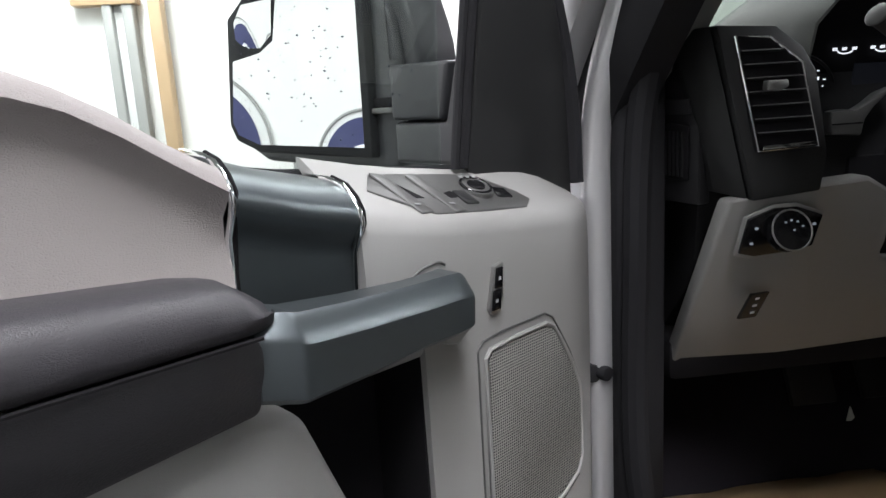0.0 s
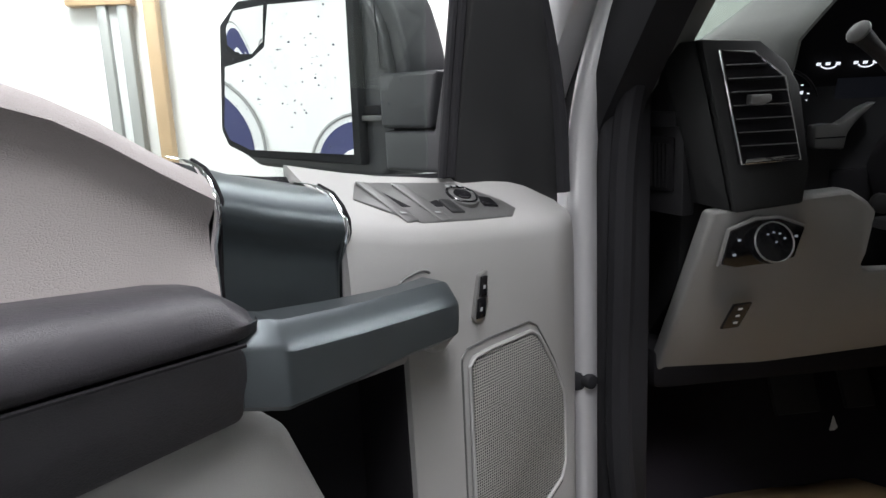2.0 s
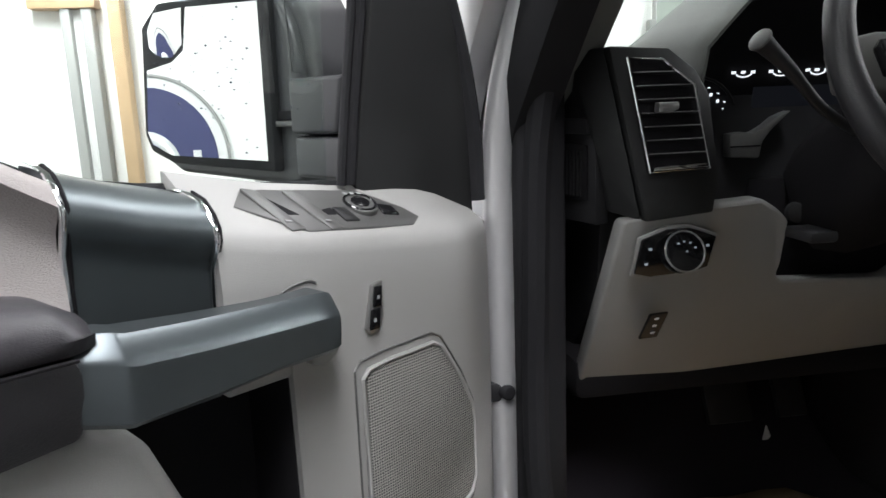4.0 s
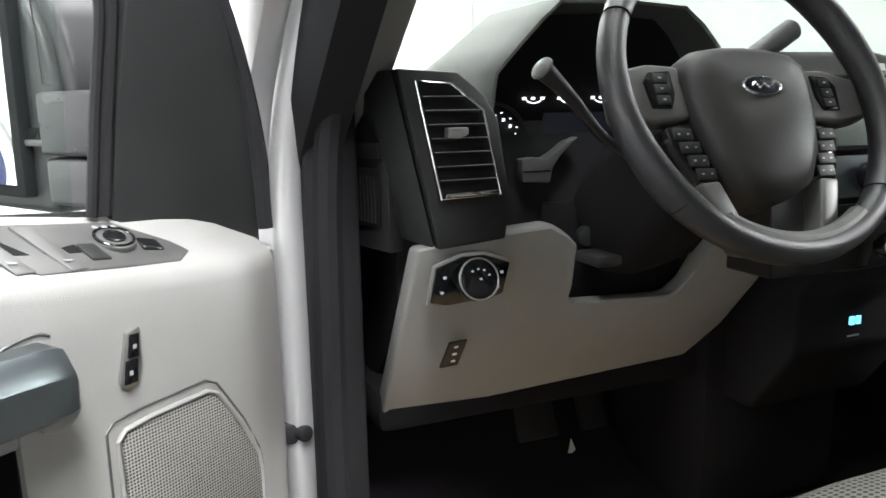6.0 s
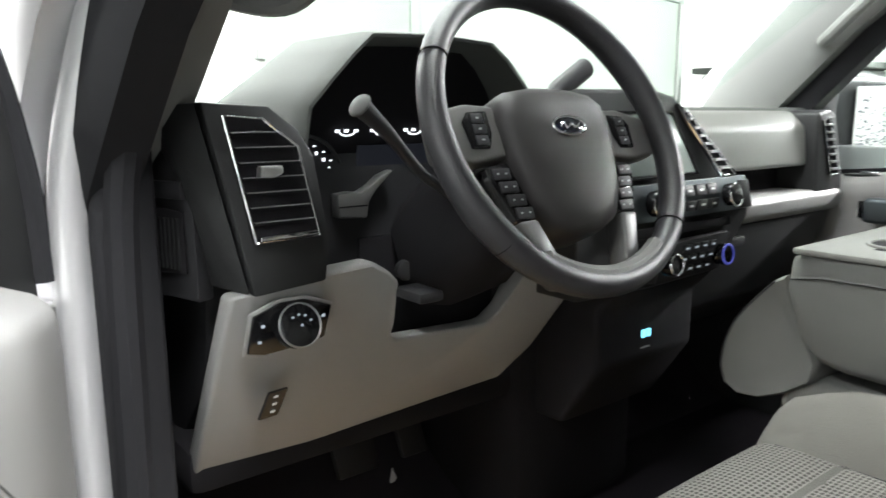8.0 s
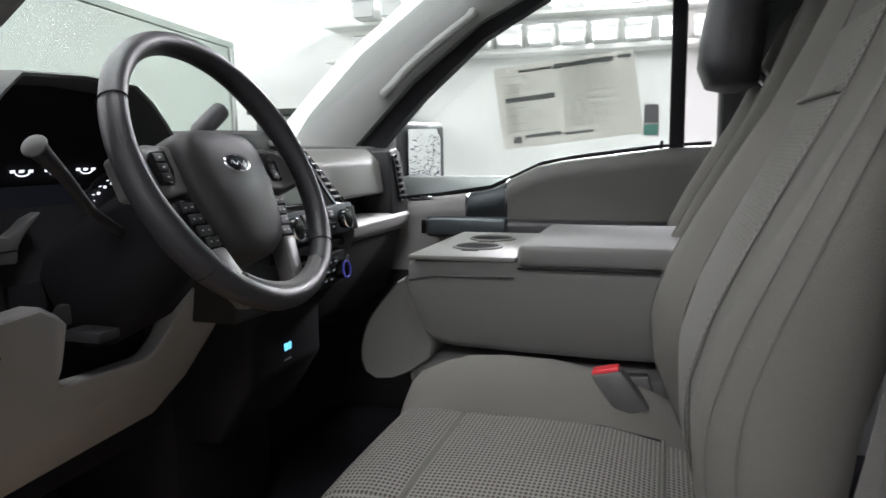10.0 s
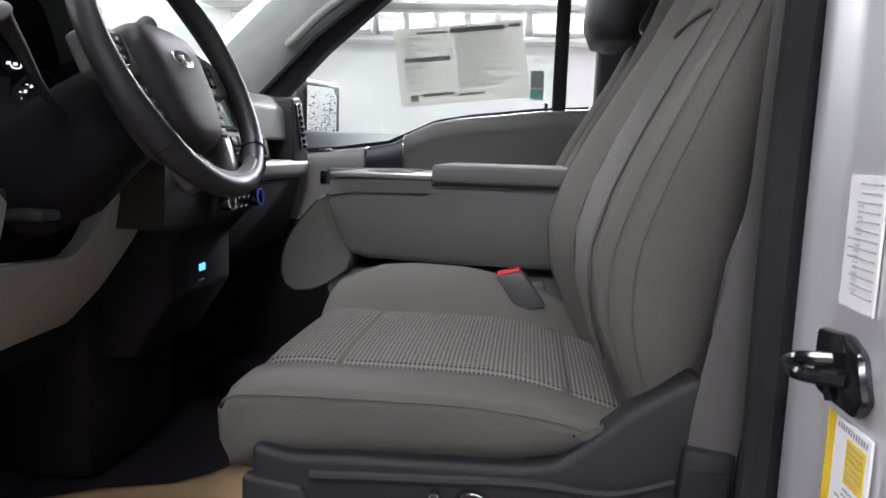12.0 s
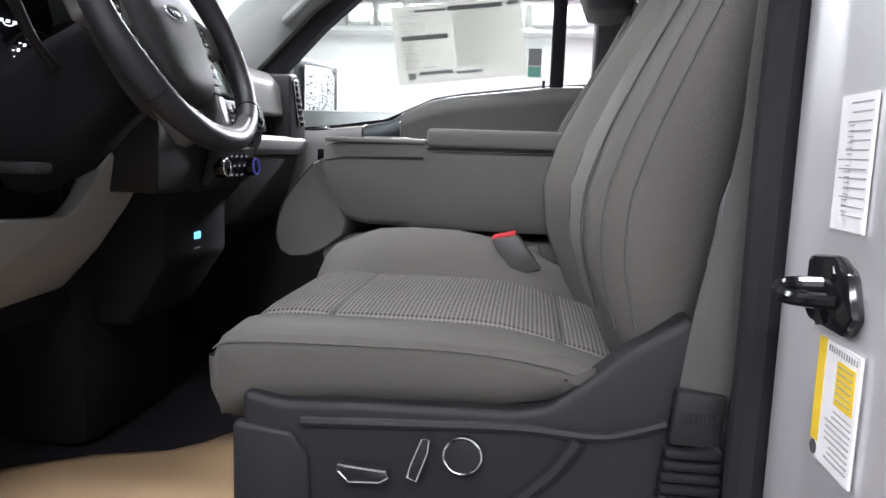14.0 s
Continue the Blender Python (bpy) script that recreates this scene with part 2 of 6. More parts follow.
def box(x0, x1, y0, y1, z0, z1, bev=0.004, at=plain, seg=2):
    bm = bmesh.new()
    v = [bm.verts.new(at(x, y, z)) for x in (x0, x1) for y in (y0, y1) for z in (z0, z1)]
    for f in ((0, 1, 3, 2), (4, 6, 7, 5), (0, 4, 5, 1), (2, 3, 7, 6), (0, 2, 6, 4), (1, 5, 7, 3)):
        bm.faces.new([v[i] for i in f])
    bmesh.ops.recalc_face_normals(bm, faces=bm.faces[:])
    if bev:
        bmesh.ops.bevel(bm, geom=bm.edges[:], offset=bev, segments=seg, affect="EDGES", profile=0.5, clamp_overlap=True)
    return bm


def prism(poly, c0, c1, at, bev=0.0, seg=2):
    """A polygon (a, b) swept from c0 to c1; at(a, b, c) gives the place. c0, c1 may be functions of (a, b)."""
    bm = bmesh.new()
    f0 = c0 if callable(c0) else (lambda a, b: c0)
    f1 = c1 if callable(c1) else (lambda a, b: c1)
    lo = [bm.verts.new(at(a, b, f0(a, b))) for a, b in poly]
    hi = [bm.verts.new(at(a, b, f1(a, b))) for a, b in poly]
    n = len(poly)
    bm.faces.new(lo)
    bm.faces.new(hi)
    for i in range(n):
        bm.faces.new((lo[i], lo[(i + 1) % n], hi[(i + 1) % n], hi[i]))
    bmesh.ops.recalc_face_normals(bm, faces=bm.faces[:])
    if bev:
        bmesh.ops.bevel(bm, geom=bm.edges[:], offset=bev, segments=seg, affect="EDGES", profile=0.5, clamp_overlap=True)
    return bm


def loft(rings, closed=True, caps=True):
    bm = bmesh.new()
    rows = [[bm.verts.new(p) for p in r] for r in rings]
    n = len(rows[0])
    for a, b in zip(rows, rows[1:]):
        for i in range(n if closed else n - 1):
            bm.faces.new((a[i], a[(i + 1) % n], b[(i + 1) % n], b[i]))
    if caps and closed:
        bm.faces.new(rows[0])
        bm.faces.new(rows[-1])
    return bm


def tube(path, r, seg=10, loop=False, flat=1.0):
    """A round bar along a path of places."""
    pts = [Vector(p) for p in path]
    n = len(pts)
    rings = []
    ref = None
    for i, p in enumerate(pts):
        a = pts[(i - 1) % n] if loop or i else p
        b = pts[(i + 1) % n] if loop or i < n - 1 else p
        d = (b - a).normalized()
        if ref is None:
            ref = d.orthogonal().normalized()
        ref = (ref - d * ref.dot(d)).normalized()
        s = d.cross(ref)
        rr = r[i] if isinstance(r, (list, tuple)) else r
        rings.append([p + ref * math.cos(2 * math.pi * k / seg) * rr + s * math.sin(2 * math.pi * k / seg) * rr * flat for k in range(seg)])
    if loop:
        rings.append(rings[0])
        bm = loft(rings, True, False)
        bmesh.ops.remove_doubles(bm, verts=bm.verts[:], dist=1e-6)
        return bm
    return loft(rings)


def disc(centre, normal, r, depth, seg=32, bev=0.0):
    """A short cylinder that rises by depth along the normal."""
    nrm = Vector(normal).normalized()
    s = nrm.orthogonal().normalized()
    t = nrm.cross(s)
    c = Vector(centre)
    ring = lambda h, q: [c + nrm * h + (s * math.cos(2 * math.pi * k / seg) + t * math.sin(2 * math.pi * k / seg)) * q for k in range(seg)]
    if bev:
        return loft([ring(0, r), ring(depth - bev, r), ring(depth - bev * 0.3, r - bev * 0.3), ring(depth, r - bev)])
    return loft([ring(0, r), ring(depth, r)])


def ringed(centre, normal, r, thick, seg=40):
    nrm = Vector(normal).normalized()
    s = nrm.orthogonal().normalized()
    t = nrm.cross(s)
    c = Vector(centre)
    return tube([c + (s * math.cos(2 * math.pi * k / seg) + t * math.sin(2 * math.pi * k / seg)) * r for k in range(seg)], thick, 8, True)


def inter(x, xs, ys):
    return float(np.interp(x, xs, ys))


def smooth_curve(pts, n):
    """A curve through the points, in n steps for each span."""
    p = [Vector(q) for q in pts]
    out = []
    for i in range(len(p) - 1):
        a, b = p[max(i - 1, 0)], p[i]
        c, d = p[i + 1], p[min(i + 2, len(p) - 1)]
        for k in range(n):
            t = k / n
            out.append(0.5 * (2 * b + (c - a) * t + (2 * a - 5 * b + 4 * c - d) * t * t + (3 * b - a - 3 * c + d) * t ** 3))
    return out + [p[-1]]


# ---- the garage ----
solid("floor", box(-6, 6, -6, 8, -0.1, 0.0, 0), CONCRETE, "unseen concrete garage floor with faint stains, darkened to cut bounce", "floor", kind="structure")
solid("ceiling", box(-6, 6, -6, 8, CEIL, CEIL + 0.1, 0), CEILING_GREY, "unseen garage ceiling, grey to cut bounce light", "ceiling", kind="structure")
solid("wall_west", box(-5.2, -5.05, -6, 8, 0, CEIL, 0), WALL_WHITE, "white painted garage wall", "wall", kind="structure")
solid("wall_east", box(5.05, 5.2, -6, 8, 0, CEIL, 0), WALL_WHITE, "white painted garage wall behind the shelves", "wall", kind="structure")
solid("wall_north", box(-5.05, 5.05, 7.0, 7.15, 0, CEIL, 0), WALL_WHITE, "white painted garage wall", "wall", kind="structure")
solid("wall_south", box(-5.05, 5.05, -5.0, -4.85, 0, CEIL, 0), END_WALL_DARK, "unseen garage end wall, darkened to cut bounce", "wall", kind="structure")
for lx, ly, watts in TUBES:
    lamp = thing("ceiling_light", (lx, ly, CEIL), "unseen fluorescent tube light added under the garage ceiling", "ceiling light", "garage ceiling lights")
    part("housing", box(lx - 0.3, lx + 0.3, ly - 1.25, ly + 1.25, CEIL - 0.09, CEIL + 0.001, 0.01), WALL_WHITE, lamp)
    part("diffuser", box(lx - 0.25, lx + 0.25, ly - 1.2, ly + 1.2, CEIL - 0.12, CEIL - 0.085, 0.01), TUBE_GLOW, lamp)

# ---- the cab shell ----
cab = thing("truck_cab", (0, 0.3, 0.8), "silver pickup truck cab shell with black door seals", "truck")
part("floor_pan", box(-0.86, 0.86, -1.75, 1.05, 0.78, 0.83, 0.01), SILVER, cab)
part("carpet", box(-0.765, 0.80, -1.7, 1.05, 0.83, 0.858, 0.008), CARPET, cab, "black loop carpet")
part("toe_board", prism([(1.0, 0.83), (1.30, 1.02), (1.42, 1.3), (1.45, 1.3), (1.35, 0.9), (1.1, 0.8)], -0.80, 0.80, lambda y, z, x: Vector((x, y, z))), CARPET, cab)
part("firewall", box(-0.80, 0.80, 1.40, 1.46, 1.0, 1.56, 0.01), BLACK_PLASTIC, cab)
part("roof_lining", box(-0.72, 0.72, -1.75, 0.42, 2.12, 2.17, 0.02), GREY_VINYL, cab, "light grey roof lining")
part("roof_skin", box(-0.80, 0.80, -1.8, 0.46, 2.172, 2.2, 0.01), SILVER, cab)
# Unseen rear of the cab, added to close it against stray light.
part("rear_wall", box(-0.82, 0.82, -1.78, -1.73, 0.8, 1.5, 0.01), CHARCOAL, cab)
part("rear_header", box(-0.8, 0.8, -1.78, -1.54, 1.98, 2.17, 0.03), GREY_VINYL, cab)
for s in (-1, 1):
    part("rear_post", box(min(s * 0.66, s * 0.82), max(s * 0.66, s * 0.82), -1.78, -1.5, 1.4, 2.1, 0.03), GREY_VINYL, cab)
for s in (-1, 1):
    part("rear_door_pillar", box(min(s * 0.72, s * 0.86), max(s * 0.72, s * 0.86), -1.2, -1.02, 1.6, 2.15, 0.02), CHARCOAL, cab)
    part("roof_rail", box(min(s * 0.70, s * 0.80), max(s * 0.70, s * 0.80), -1.75, 0.30, 2.06, 2.17, 0.02), CHARCOAL, cab)
rear_bench = thing("rear_bench", (0, -1.4, 0.86), "dark grey cloth rear bench seat", "car seat")
part("cushion", box(-0.68, 0.68, -1.5, -0.98, 1.0, 1.22, 0.05, seg=3), CONSOLE_CLOTH, rear_bench)
part("backrest", box(-0.68, 0.68, -1.66, -1.48, 1.15, 1.80, 0.05, seg=3), CONSOLE_CLOTH, rear_bench)
part("plinth", box(-0.66, 0.66, -1.55, -1.05, 0.855, 1.01, 0.01), BLACK_PLASTIC, rear_bench)
part("rear_glass", box(-0.66, 0.66, -1.76, -1.755, 1.5, 1.98, 0), WINDOW, cab).visible_shadow = False


def pillar(rows, s):
    """A bar with an oblong section along a path; rows: place, half width across, half depth."""
    rings = []
    for (x, y, z), hx, hy in rows:
        rings.append([Vector((s * (x + hx * cx), y + hy * cy, z + hy * 0.6 * cy)) for cx, cy in ((-1, -0.6), (-0.6, -1), (0.6, -1), (1, -0.6), (1, 0.6), (0.6, 1), (-0.6, 1), (-1, 0.6))])
    return loft(rings)


for s in (-1, 1):
    dz = -0.07 if s < 0 else 0.0
    dx = 0.026 if s < 0 else 0.0
    trim = part("pillar_trim", pillar([((0.725 + dx, 1.10, 1.52 + dz), 0.035, 0.075), ((0.715 + dx, 0.97, 1.70 + dz), 0.035, 0.072), ((0.70 + dx, 0.80, 1.86 + dz), 0.035, 0.070), ((0.685 + dx, 0.60, 2.0 + dz), 0.036, 0.066), ((0.655, 0.36, 2.10), 0.04, 0.06)], s), PILLAR_GREY, cab, "mid grey windscreen pillar trim")
    grip = smooth_curve([(s * 0.675, 0.80, 1.795 + dz), (s * 0.64, 0.775, 1.80 + dz), (s * 0.632, 0.70, 1.865 + dz), (s * 0.628, 0.60, 1.935 + dz), (s * 0.622, 0.55, 1.965 + dz), (s * 0.65, 0.545, 1.985 + dz)], 6)
    if s < 0:
        grip = smooth_curve([(-0.70, 0.80, 1.775), (-0.688, 0.766, 1.757), (-0.65, 0.714, 1.752), (-0.622, 0.674, 1.795), (-0.612, 0.60, 1.865), (-0.62, 0.52, 1.93), (-0.66, 0.50, 1.97)], 6)
    part("grab_handle", tube(grip, 0.0135, 10), PILLAR_GREY, trim, "mid grey grab handle")
    part("outer_pillar", pillar([((0.868, 1.26, 1.42), 0.05, 0.12), ((0.866, 1.19, 1.56 + dz), 0.045, 0.10), ((0.855, 1.08, 1.70 + dz), 0.042, 0.09), ((0.835, 0.92, 1.85 + dz), 0.042, 0.085), ((0.805, 0.70, 2.0 + dz), 0.045, 0.08), ((0.75, 0.38, 2.14), 0.05, 0.06)], s), SILVER, cab, "silver painted windscreen pillar")
    part("pillar_flange", pillar([((0.775 + dx, 1.12, 1.50 + dz), 0.045, 0.09), ((0.77 + dx, 0.95, 1.68 + dz), 0.042, 0.085), ((0.755 + dx, 0.79, 1.83 + dz), 0.040, 0.08), ((0.735 + dx, 0.60, 1.97 + dz), 0.04, 0.07), ((0.70, 0.36, 2.08), 0.04, 0.06)], s), RUBBER, cab, "black rubber pillar flange")
part("windscreen_header", box(-0.62, 0.62, 0.36, 0.44, 2.085, 2.15, 0.02), GREY_VINYL, cab)
part("windscreen", prism([(1.20, 1.60), (0.43, 2.12), (0.435, 2.125), (1.205, 1.605)], -0.68, 0.68, lambda y, z, x: Vector((x, y, z))), WINDOW, cab).visible_shadow = False

# the hinge post of the driver's side: painted jamb, black seal, dark inner side
jamb = part("hinge_post", prism([(-0.828, 0.885), (-0.815, 0.90), (-0.815, 1.30), (-0.90, 1.30), (-0.915, 1.05), (-0.872, 0.945), (-0.848, 0.890)], 0.8, 1.52, lambda x, y, z: Vector((x, y, z)), 0.012, 3), SILVER, cab, "silver painted door jamb")
seal_path = smooth_curve([(-0.76, 0.60, 0.80), (-0.765, 0.82, 0.86), (-0.798, 0.855, 1.05), (-0.798, 0.858, 1.35), (-0.792, 0.850, 1.56), (-0.775, 0.80, 1.69), (-0.755, 0.68, 1.82), (-0.73, 0.52, 1.94), (-0.70, 0.32, 2.05), (-0.67, 0.0, 2.11), (-0.66, -0.14, 2.06), (-0.64, -0.132, 1.8), (-0.634, -0.124, 1.5), (-0.634, -0.124, 1.2), (-0.64, -0.11, 0.95), (-0.68, 0.0, 0.82), (-0.72, 0.3, 0.80)], 8)
part("door_seal", tube(seal_path, 0.019, 10, True), RUBBER, cab, "black rubber door seal")
part("kick_panel", box(-0.778, -0.762, 0.87, 1.38, 0.84, 1.60, 0.004), RUBBER, cab)
part("seal_carrier", prism([(-0.820, 0.872), (-0.800, 0.853), (-0.752, 0.866), (-0.742, 0.98), (-0.820, 0.98)], 0.80, 1.645, lambda x, y, z: Vector((x, y, z)), 0.006), RUBBER, cab)
part("rocker", box(-0.90, -0.70, -0.3, 0.95, 0.70, 0.83, 0.03, seg=3), SILVER, cab)
part("jamb_flange", tube(smooth_curve([(-0.838, 0.905, 0.80), (-0.838, 0.905, 1.30), (-0.838, 0.903, 1.50), (-0.832, 0.885, 1.60), (-0.818, 0.845, 1.69), (-0.80, 0.775, 1.78), (-0.775, 0.66, 1.88), (-0.75, 0.5, 1.98), (-0.72, 0.3, 2.07)], 6), 0.021, 12), SILVER, cab, "silver painted door jamb edge")
fender = part("front_fender", prism([(1.02, 0.85), (1.0, 1.3), (1.02, 1.45), (1.2, 1.47), (1.9, 1.42), (1.9, 0.85)], -0.99, -0.90, lambda y, z, x: Vector((x, y, z)), 0.03, 3), SILVER, cab, "silver painted front wing")
part("kick_panel", box(0.79, 0.81, 0.86, 1.4, 0.83, 1.56, 0.004), RUBBER, cab)
part("front_fender", box(0.90, 0.98, 0.95, 1.9, 0.85, 1.46, 0.03, seg=3), SILVER, cab)
part("bonnet", box(-0.9, 0.9, 1.28, 2.5, 1.40, 1.44, 0.02), SILVER, cab)
for hz in (1.02, 1.40):
    hinge = part("hinge", box(-0.885, -0.845, 0.915, 0.955, hz - 0.035, hz + 0.035, 0.006), SILVER, cab)
    part("hinge_pin", disc((-0.853, 0.912, hz - 0.03), (0, 0, 1), 0.012, 0.06, 12), SATIN, hinge)
check = part("check_strap", box(-0.87, -0.835, 0.885, 0.91, 1.165, 1.195, 0.006), BLACK_PLASTIC, cab, "black rubber door stop")
part("stop_bolt", disc((-0.840, 0.893, 1.181), (0.5, -1, 0), 0.011, 0.018, 16, 0.003), RUBBER, check)

# the centre post of the driver's side
post = part("center_post", prism([(-0.650, -0.136), (-0.675, -0.136), (-0.70, -0.142), (-0.712, -0.146), (-0.80, -0.147), (-0.835, -0.157), (-0.865, -0.18), (-0.88, -0.36), (-0.65, -0.36)], 0.8, 2.1, lambda x, y, z: Vector((x, y, z)), 0.006, 3), SILVER, cab, "silver painted centre post")
part("post_trim", prism([(-0.590, -0.150), (-0.600, -0.124), (-0.612, -0.114), (-0.632, -0.118), (-0.648, -0.132), (-0.649, -0.36), (-0.59, -0.36)], 0.80, 2.1, lambda x, y, z: Vector((x, y, z)), 0.005), RUBBER, cab, "black centre post seal")
# Unseen rear sides, also added to keep stray light out.
part("rear_side_panel", box(-0.88, -0.78, -1.75, -0.365, 0.8, 1.62, 0.02), SILVER, cab)
part("rear_side_panel", box(0.78, 0.90, -1.75, -0.305, 0.8, 1.62, 0.02), SILVER, cab)
part("center_post", box(0.72, 0.86, -0.30, -0.06, 0.8, 2.1, 0.02), CHARCOAL, cab)

# striker and labels on the centre post
striker = thing("door_striker", (-0.75, -0.147, 1.34), "black steel door striker loop bolted to silver post", "striker")
part("plate", prism([(-0.704, 1.372), (-0.755, 1.378), (-0.782, 1.368), (-0.798, 1.335), (-0.785, 1.318), (-0.715, 1.318), (-0.703, 1.325)], -0.148, -0.136, lambda x, z, y: Vector((x, y, z)), 0.005, 2), GLOSS_BLACK, striker)
part("loop", tube(smooth_curve([(-0.738, -0.138, 1.352), (-0.732, -0.118, 1.350), (-0.726, -0.110, 1.347), (-0.728, -0.108, 1.343), (-0.745, -0.112, 1.341), (-0.768, -0.138, 1.343)], 6), 0.0065, 10), GLOSS_BLACK, striker)
for bx, bz in ((-0.757, 1.363), (-0.745, 1.326)):
    part("bolt", disc((bx, -0.137, bz), (0, 1, 0), 0.007, 0.004, 6), GLOSS_BLACK, striker)


def label_sheet(name, x0, x1, z0, z1, y, mat, text):
    ob = thing(name, ((x0 + x1) / 2, y, z0), text, "label")
    part("sheet", box(x0, x1, y - 0.002, y, z0, z1, 0), mat, ob)
    return ob


lab = label_sheet("paper_label", -0.783, -0.724, 1.397, 1.502, -0.1435, PAPER_WHITE, "white printed data label stuck on silver post")
rng = random.Random(4)
for i in range(13):
    z = 1.496 - i * 0.0072
    part("print_line", box(-0.779, -0.779 + rng.uniform(0.03, 0.052), -0.1435, -0.1427, z - 0.0011, z, 0), PRINT_GREY, lab)
for i in range(16):
    part("barcode_bar", box(-0.752, -0.744, -0.1427, -0.1421, 1.412 + i * 0.0044, 1.4128 + i * 0.0044, 0), PRINT_GREY, lab)
lab = label_sheet("tyre_label", -0.805, -0.731, 1.208, 1.309, -0.1435, PAPER_WHITE, "yellow and white tyre pressure label on silver post")
part("yellow_strip", box(-0.7445, -0.731, -0.1435, -0.1427, 1.222, 1.309, 0), LABEL_YELLOW, lab)
part("yellow_box", box(-0.799, -0.768, -0.1435, -0.1427, 1.262, 1.297, 0), LABEL_YELLOW, lab)
for i in range(9):
    z = 1.257 - i * 0.005
    part("print_line", box(-0.800, -0.800 + rng.uniform(0.03, 0.046), -0.1435, -0.1427, z - 0.0012, z, 0), PRINT_GREY, lab)
for i in range(6):
    z = 1.294 - i * 0.0052
    part("print_line", box(-0.796, -0.771, -0.1427, -0.1422, z - 0.0009, z, 0), PRINT_GREY, lab)
for i in range(12):
    part("barcode_bar", box(-0.800 + i * 0.0044, -0.7988 + i * 0.0044, -0.1435, -0.1427, 1.301, 1.306, 0), PRINT_GREY, lab)
part("round_mark", disc((-0.7385, -0.1432, 1.2155), (0, 1, 0), 0.006, 0.0008, 20), PRINT, lab)


# ---- the driver's door, standing open ----
door = thing("driver_door", door_at(-0.7, 0, 0.9), "open silver truck door with two-tone grey inner trim", "car door")
Z_FRONT_U = (-0.72, -0.60, -0.50, -0.40, -0.30, -0.16)
Z_FRONT_Z = (1.530, 1.497, 1.475, 1.462, 1.452, 1.440)
BELT_U = (-1.30, -1.0, -0.85, -0.82, -0.787, -0.751, -0.714, -0.60, -0.40, -0.20)
BELT_Z = (1.668, 1.66, 1.627, 1.614, 1.596, 1.571, 1.549, 1.541, 1.508, 1.482)
part("outer_skin", prism([(-1.28, 0.86), (-1.28, 1.60), (-0.95, 1.60), (-0.72, 1.50), (-0.30, 1.45), (-0.14, 1.42), (-0.13, 0.86)], -0.15, -0.10, lambda u, z, w: door_at(u, w, z), 0.01), SILVER, door, "silver painted door shell")

FACE_U = (-0.588, -0.31, -0.27, -0.235, -0.20, -0.170, -0.160)
FACE_W = (0.0, 0.0, -0.004, -0.016, -0.036, -0.053, -0.062)


def face_w(u):
    return inter(u, FACE_U, FACE_W)


rings = []
for u in (-0.588, -0.55, -0.523, -0.519, -0.48, -0.44, -0.40, -0.36, -0.31, -0.29, -0.27, -0.25, -0.235, -0.20, -0.170, -0.164):
    w = face_w(u)
    zf = inter(u, Z_FRONT_U, Z_FRONT_Z)
    zb = 1.335 if u < -0.52 else 0.95
    rings.append([door_at(u, a, z) for a, z in ((-0.10, zb), (w - 0.005, zb), (w, zb + 0.006), (w + 0.002, zb + 0.03), (w + 0.002, zf - 0.06), (w, zf - 0.022), (w - 0.003, zf - 0.010), (w - 0.010, zf - 0.002), (w - 0.020, zf + 0.003), (-0.088, zf + 0.003 + (w + 0.068) * 0.618), (-0.095, zf + 0.004 + (w + 0.068) * 0.618), (-0.10, zf - 0.01))])
front_panel = part("front_panel", loft(rings), GREY_VINYL, door, "light grey moulded door panel", 40)
part("lower_panel", prism([(-1.28, 1.375), (-0.715, 1.352), (-0.676, 1.335), (-0.635, 1.232), (-0.575, 1.08), (-0.56, 0.93), (-1.28, 0.93)], -0.10, 0.02, lambda u, z, w: door_at(u, w, z), 0.014, 3), GREY_VINYL, door, "light grey lower door panel")
part("lower_panel_roll", tube([door_at(u, 0.012, z) for u, z in ((-1.2, 1.20), (-0.9, 1.235), (-0.80, 1.21), (-0.73, 1.10), (-0.70, 0.95))], 0.018, 10), GREY_VINYL, door)
# Near-black sheet and back paint the shade inside the map pocket.
part("pocket_shade_liner", box(-0.5245, -0.5205, -0.10, -0.006, 0.95, 1.334, 0.001, lambda u, w, z: door_at(u, w, z)), VOID, door)
part("pocket", box(-0.70, -0.52, -0.10, -0.085, 0.93, 1.36, 0.004, lambda u, w, z: door_at(u, w, z)), VOID, door, "map pocket darkened for the shade inside")

rings = []
for u in (-1.28, -1.15, -1.0, -0.93, -0.89, -0.85, -0.82, -0.787, -0.751, -0.73, -0.7125):
    zt = inter(u, BELT_U, BELT_Z)
    zc = inter(u, (-1.28, -1.0, -0.855, -0.814, -0.7125), (1.615, 1.612, 1.595, 1.583, 1.516))
    rings.append([door_at(u, a, z) for a, z in ((-0.10, 1.43), (0.0, 1.43), (-0.004, 1.47), (-0.012, zc - 0.03), (-0.010, zc - 0.008), (0.002, zc + 0.006), (0.007, zc + 0.4 * (zt - zc)), (0.003, zt - 0.010), (-0.008, zt - 0.002), (-0.03, zt), (-0.09, zt - 0.004), (-0.10, zt - 0.01))])
part("upper_pad", loft(rings), PAD_LEATHER, door, "grey grained leatherette upper pad", 50)

rings = []
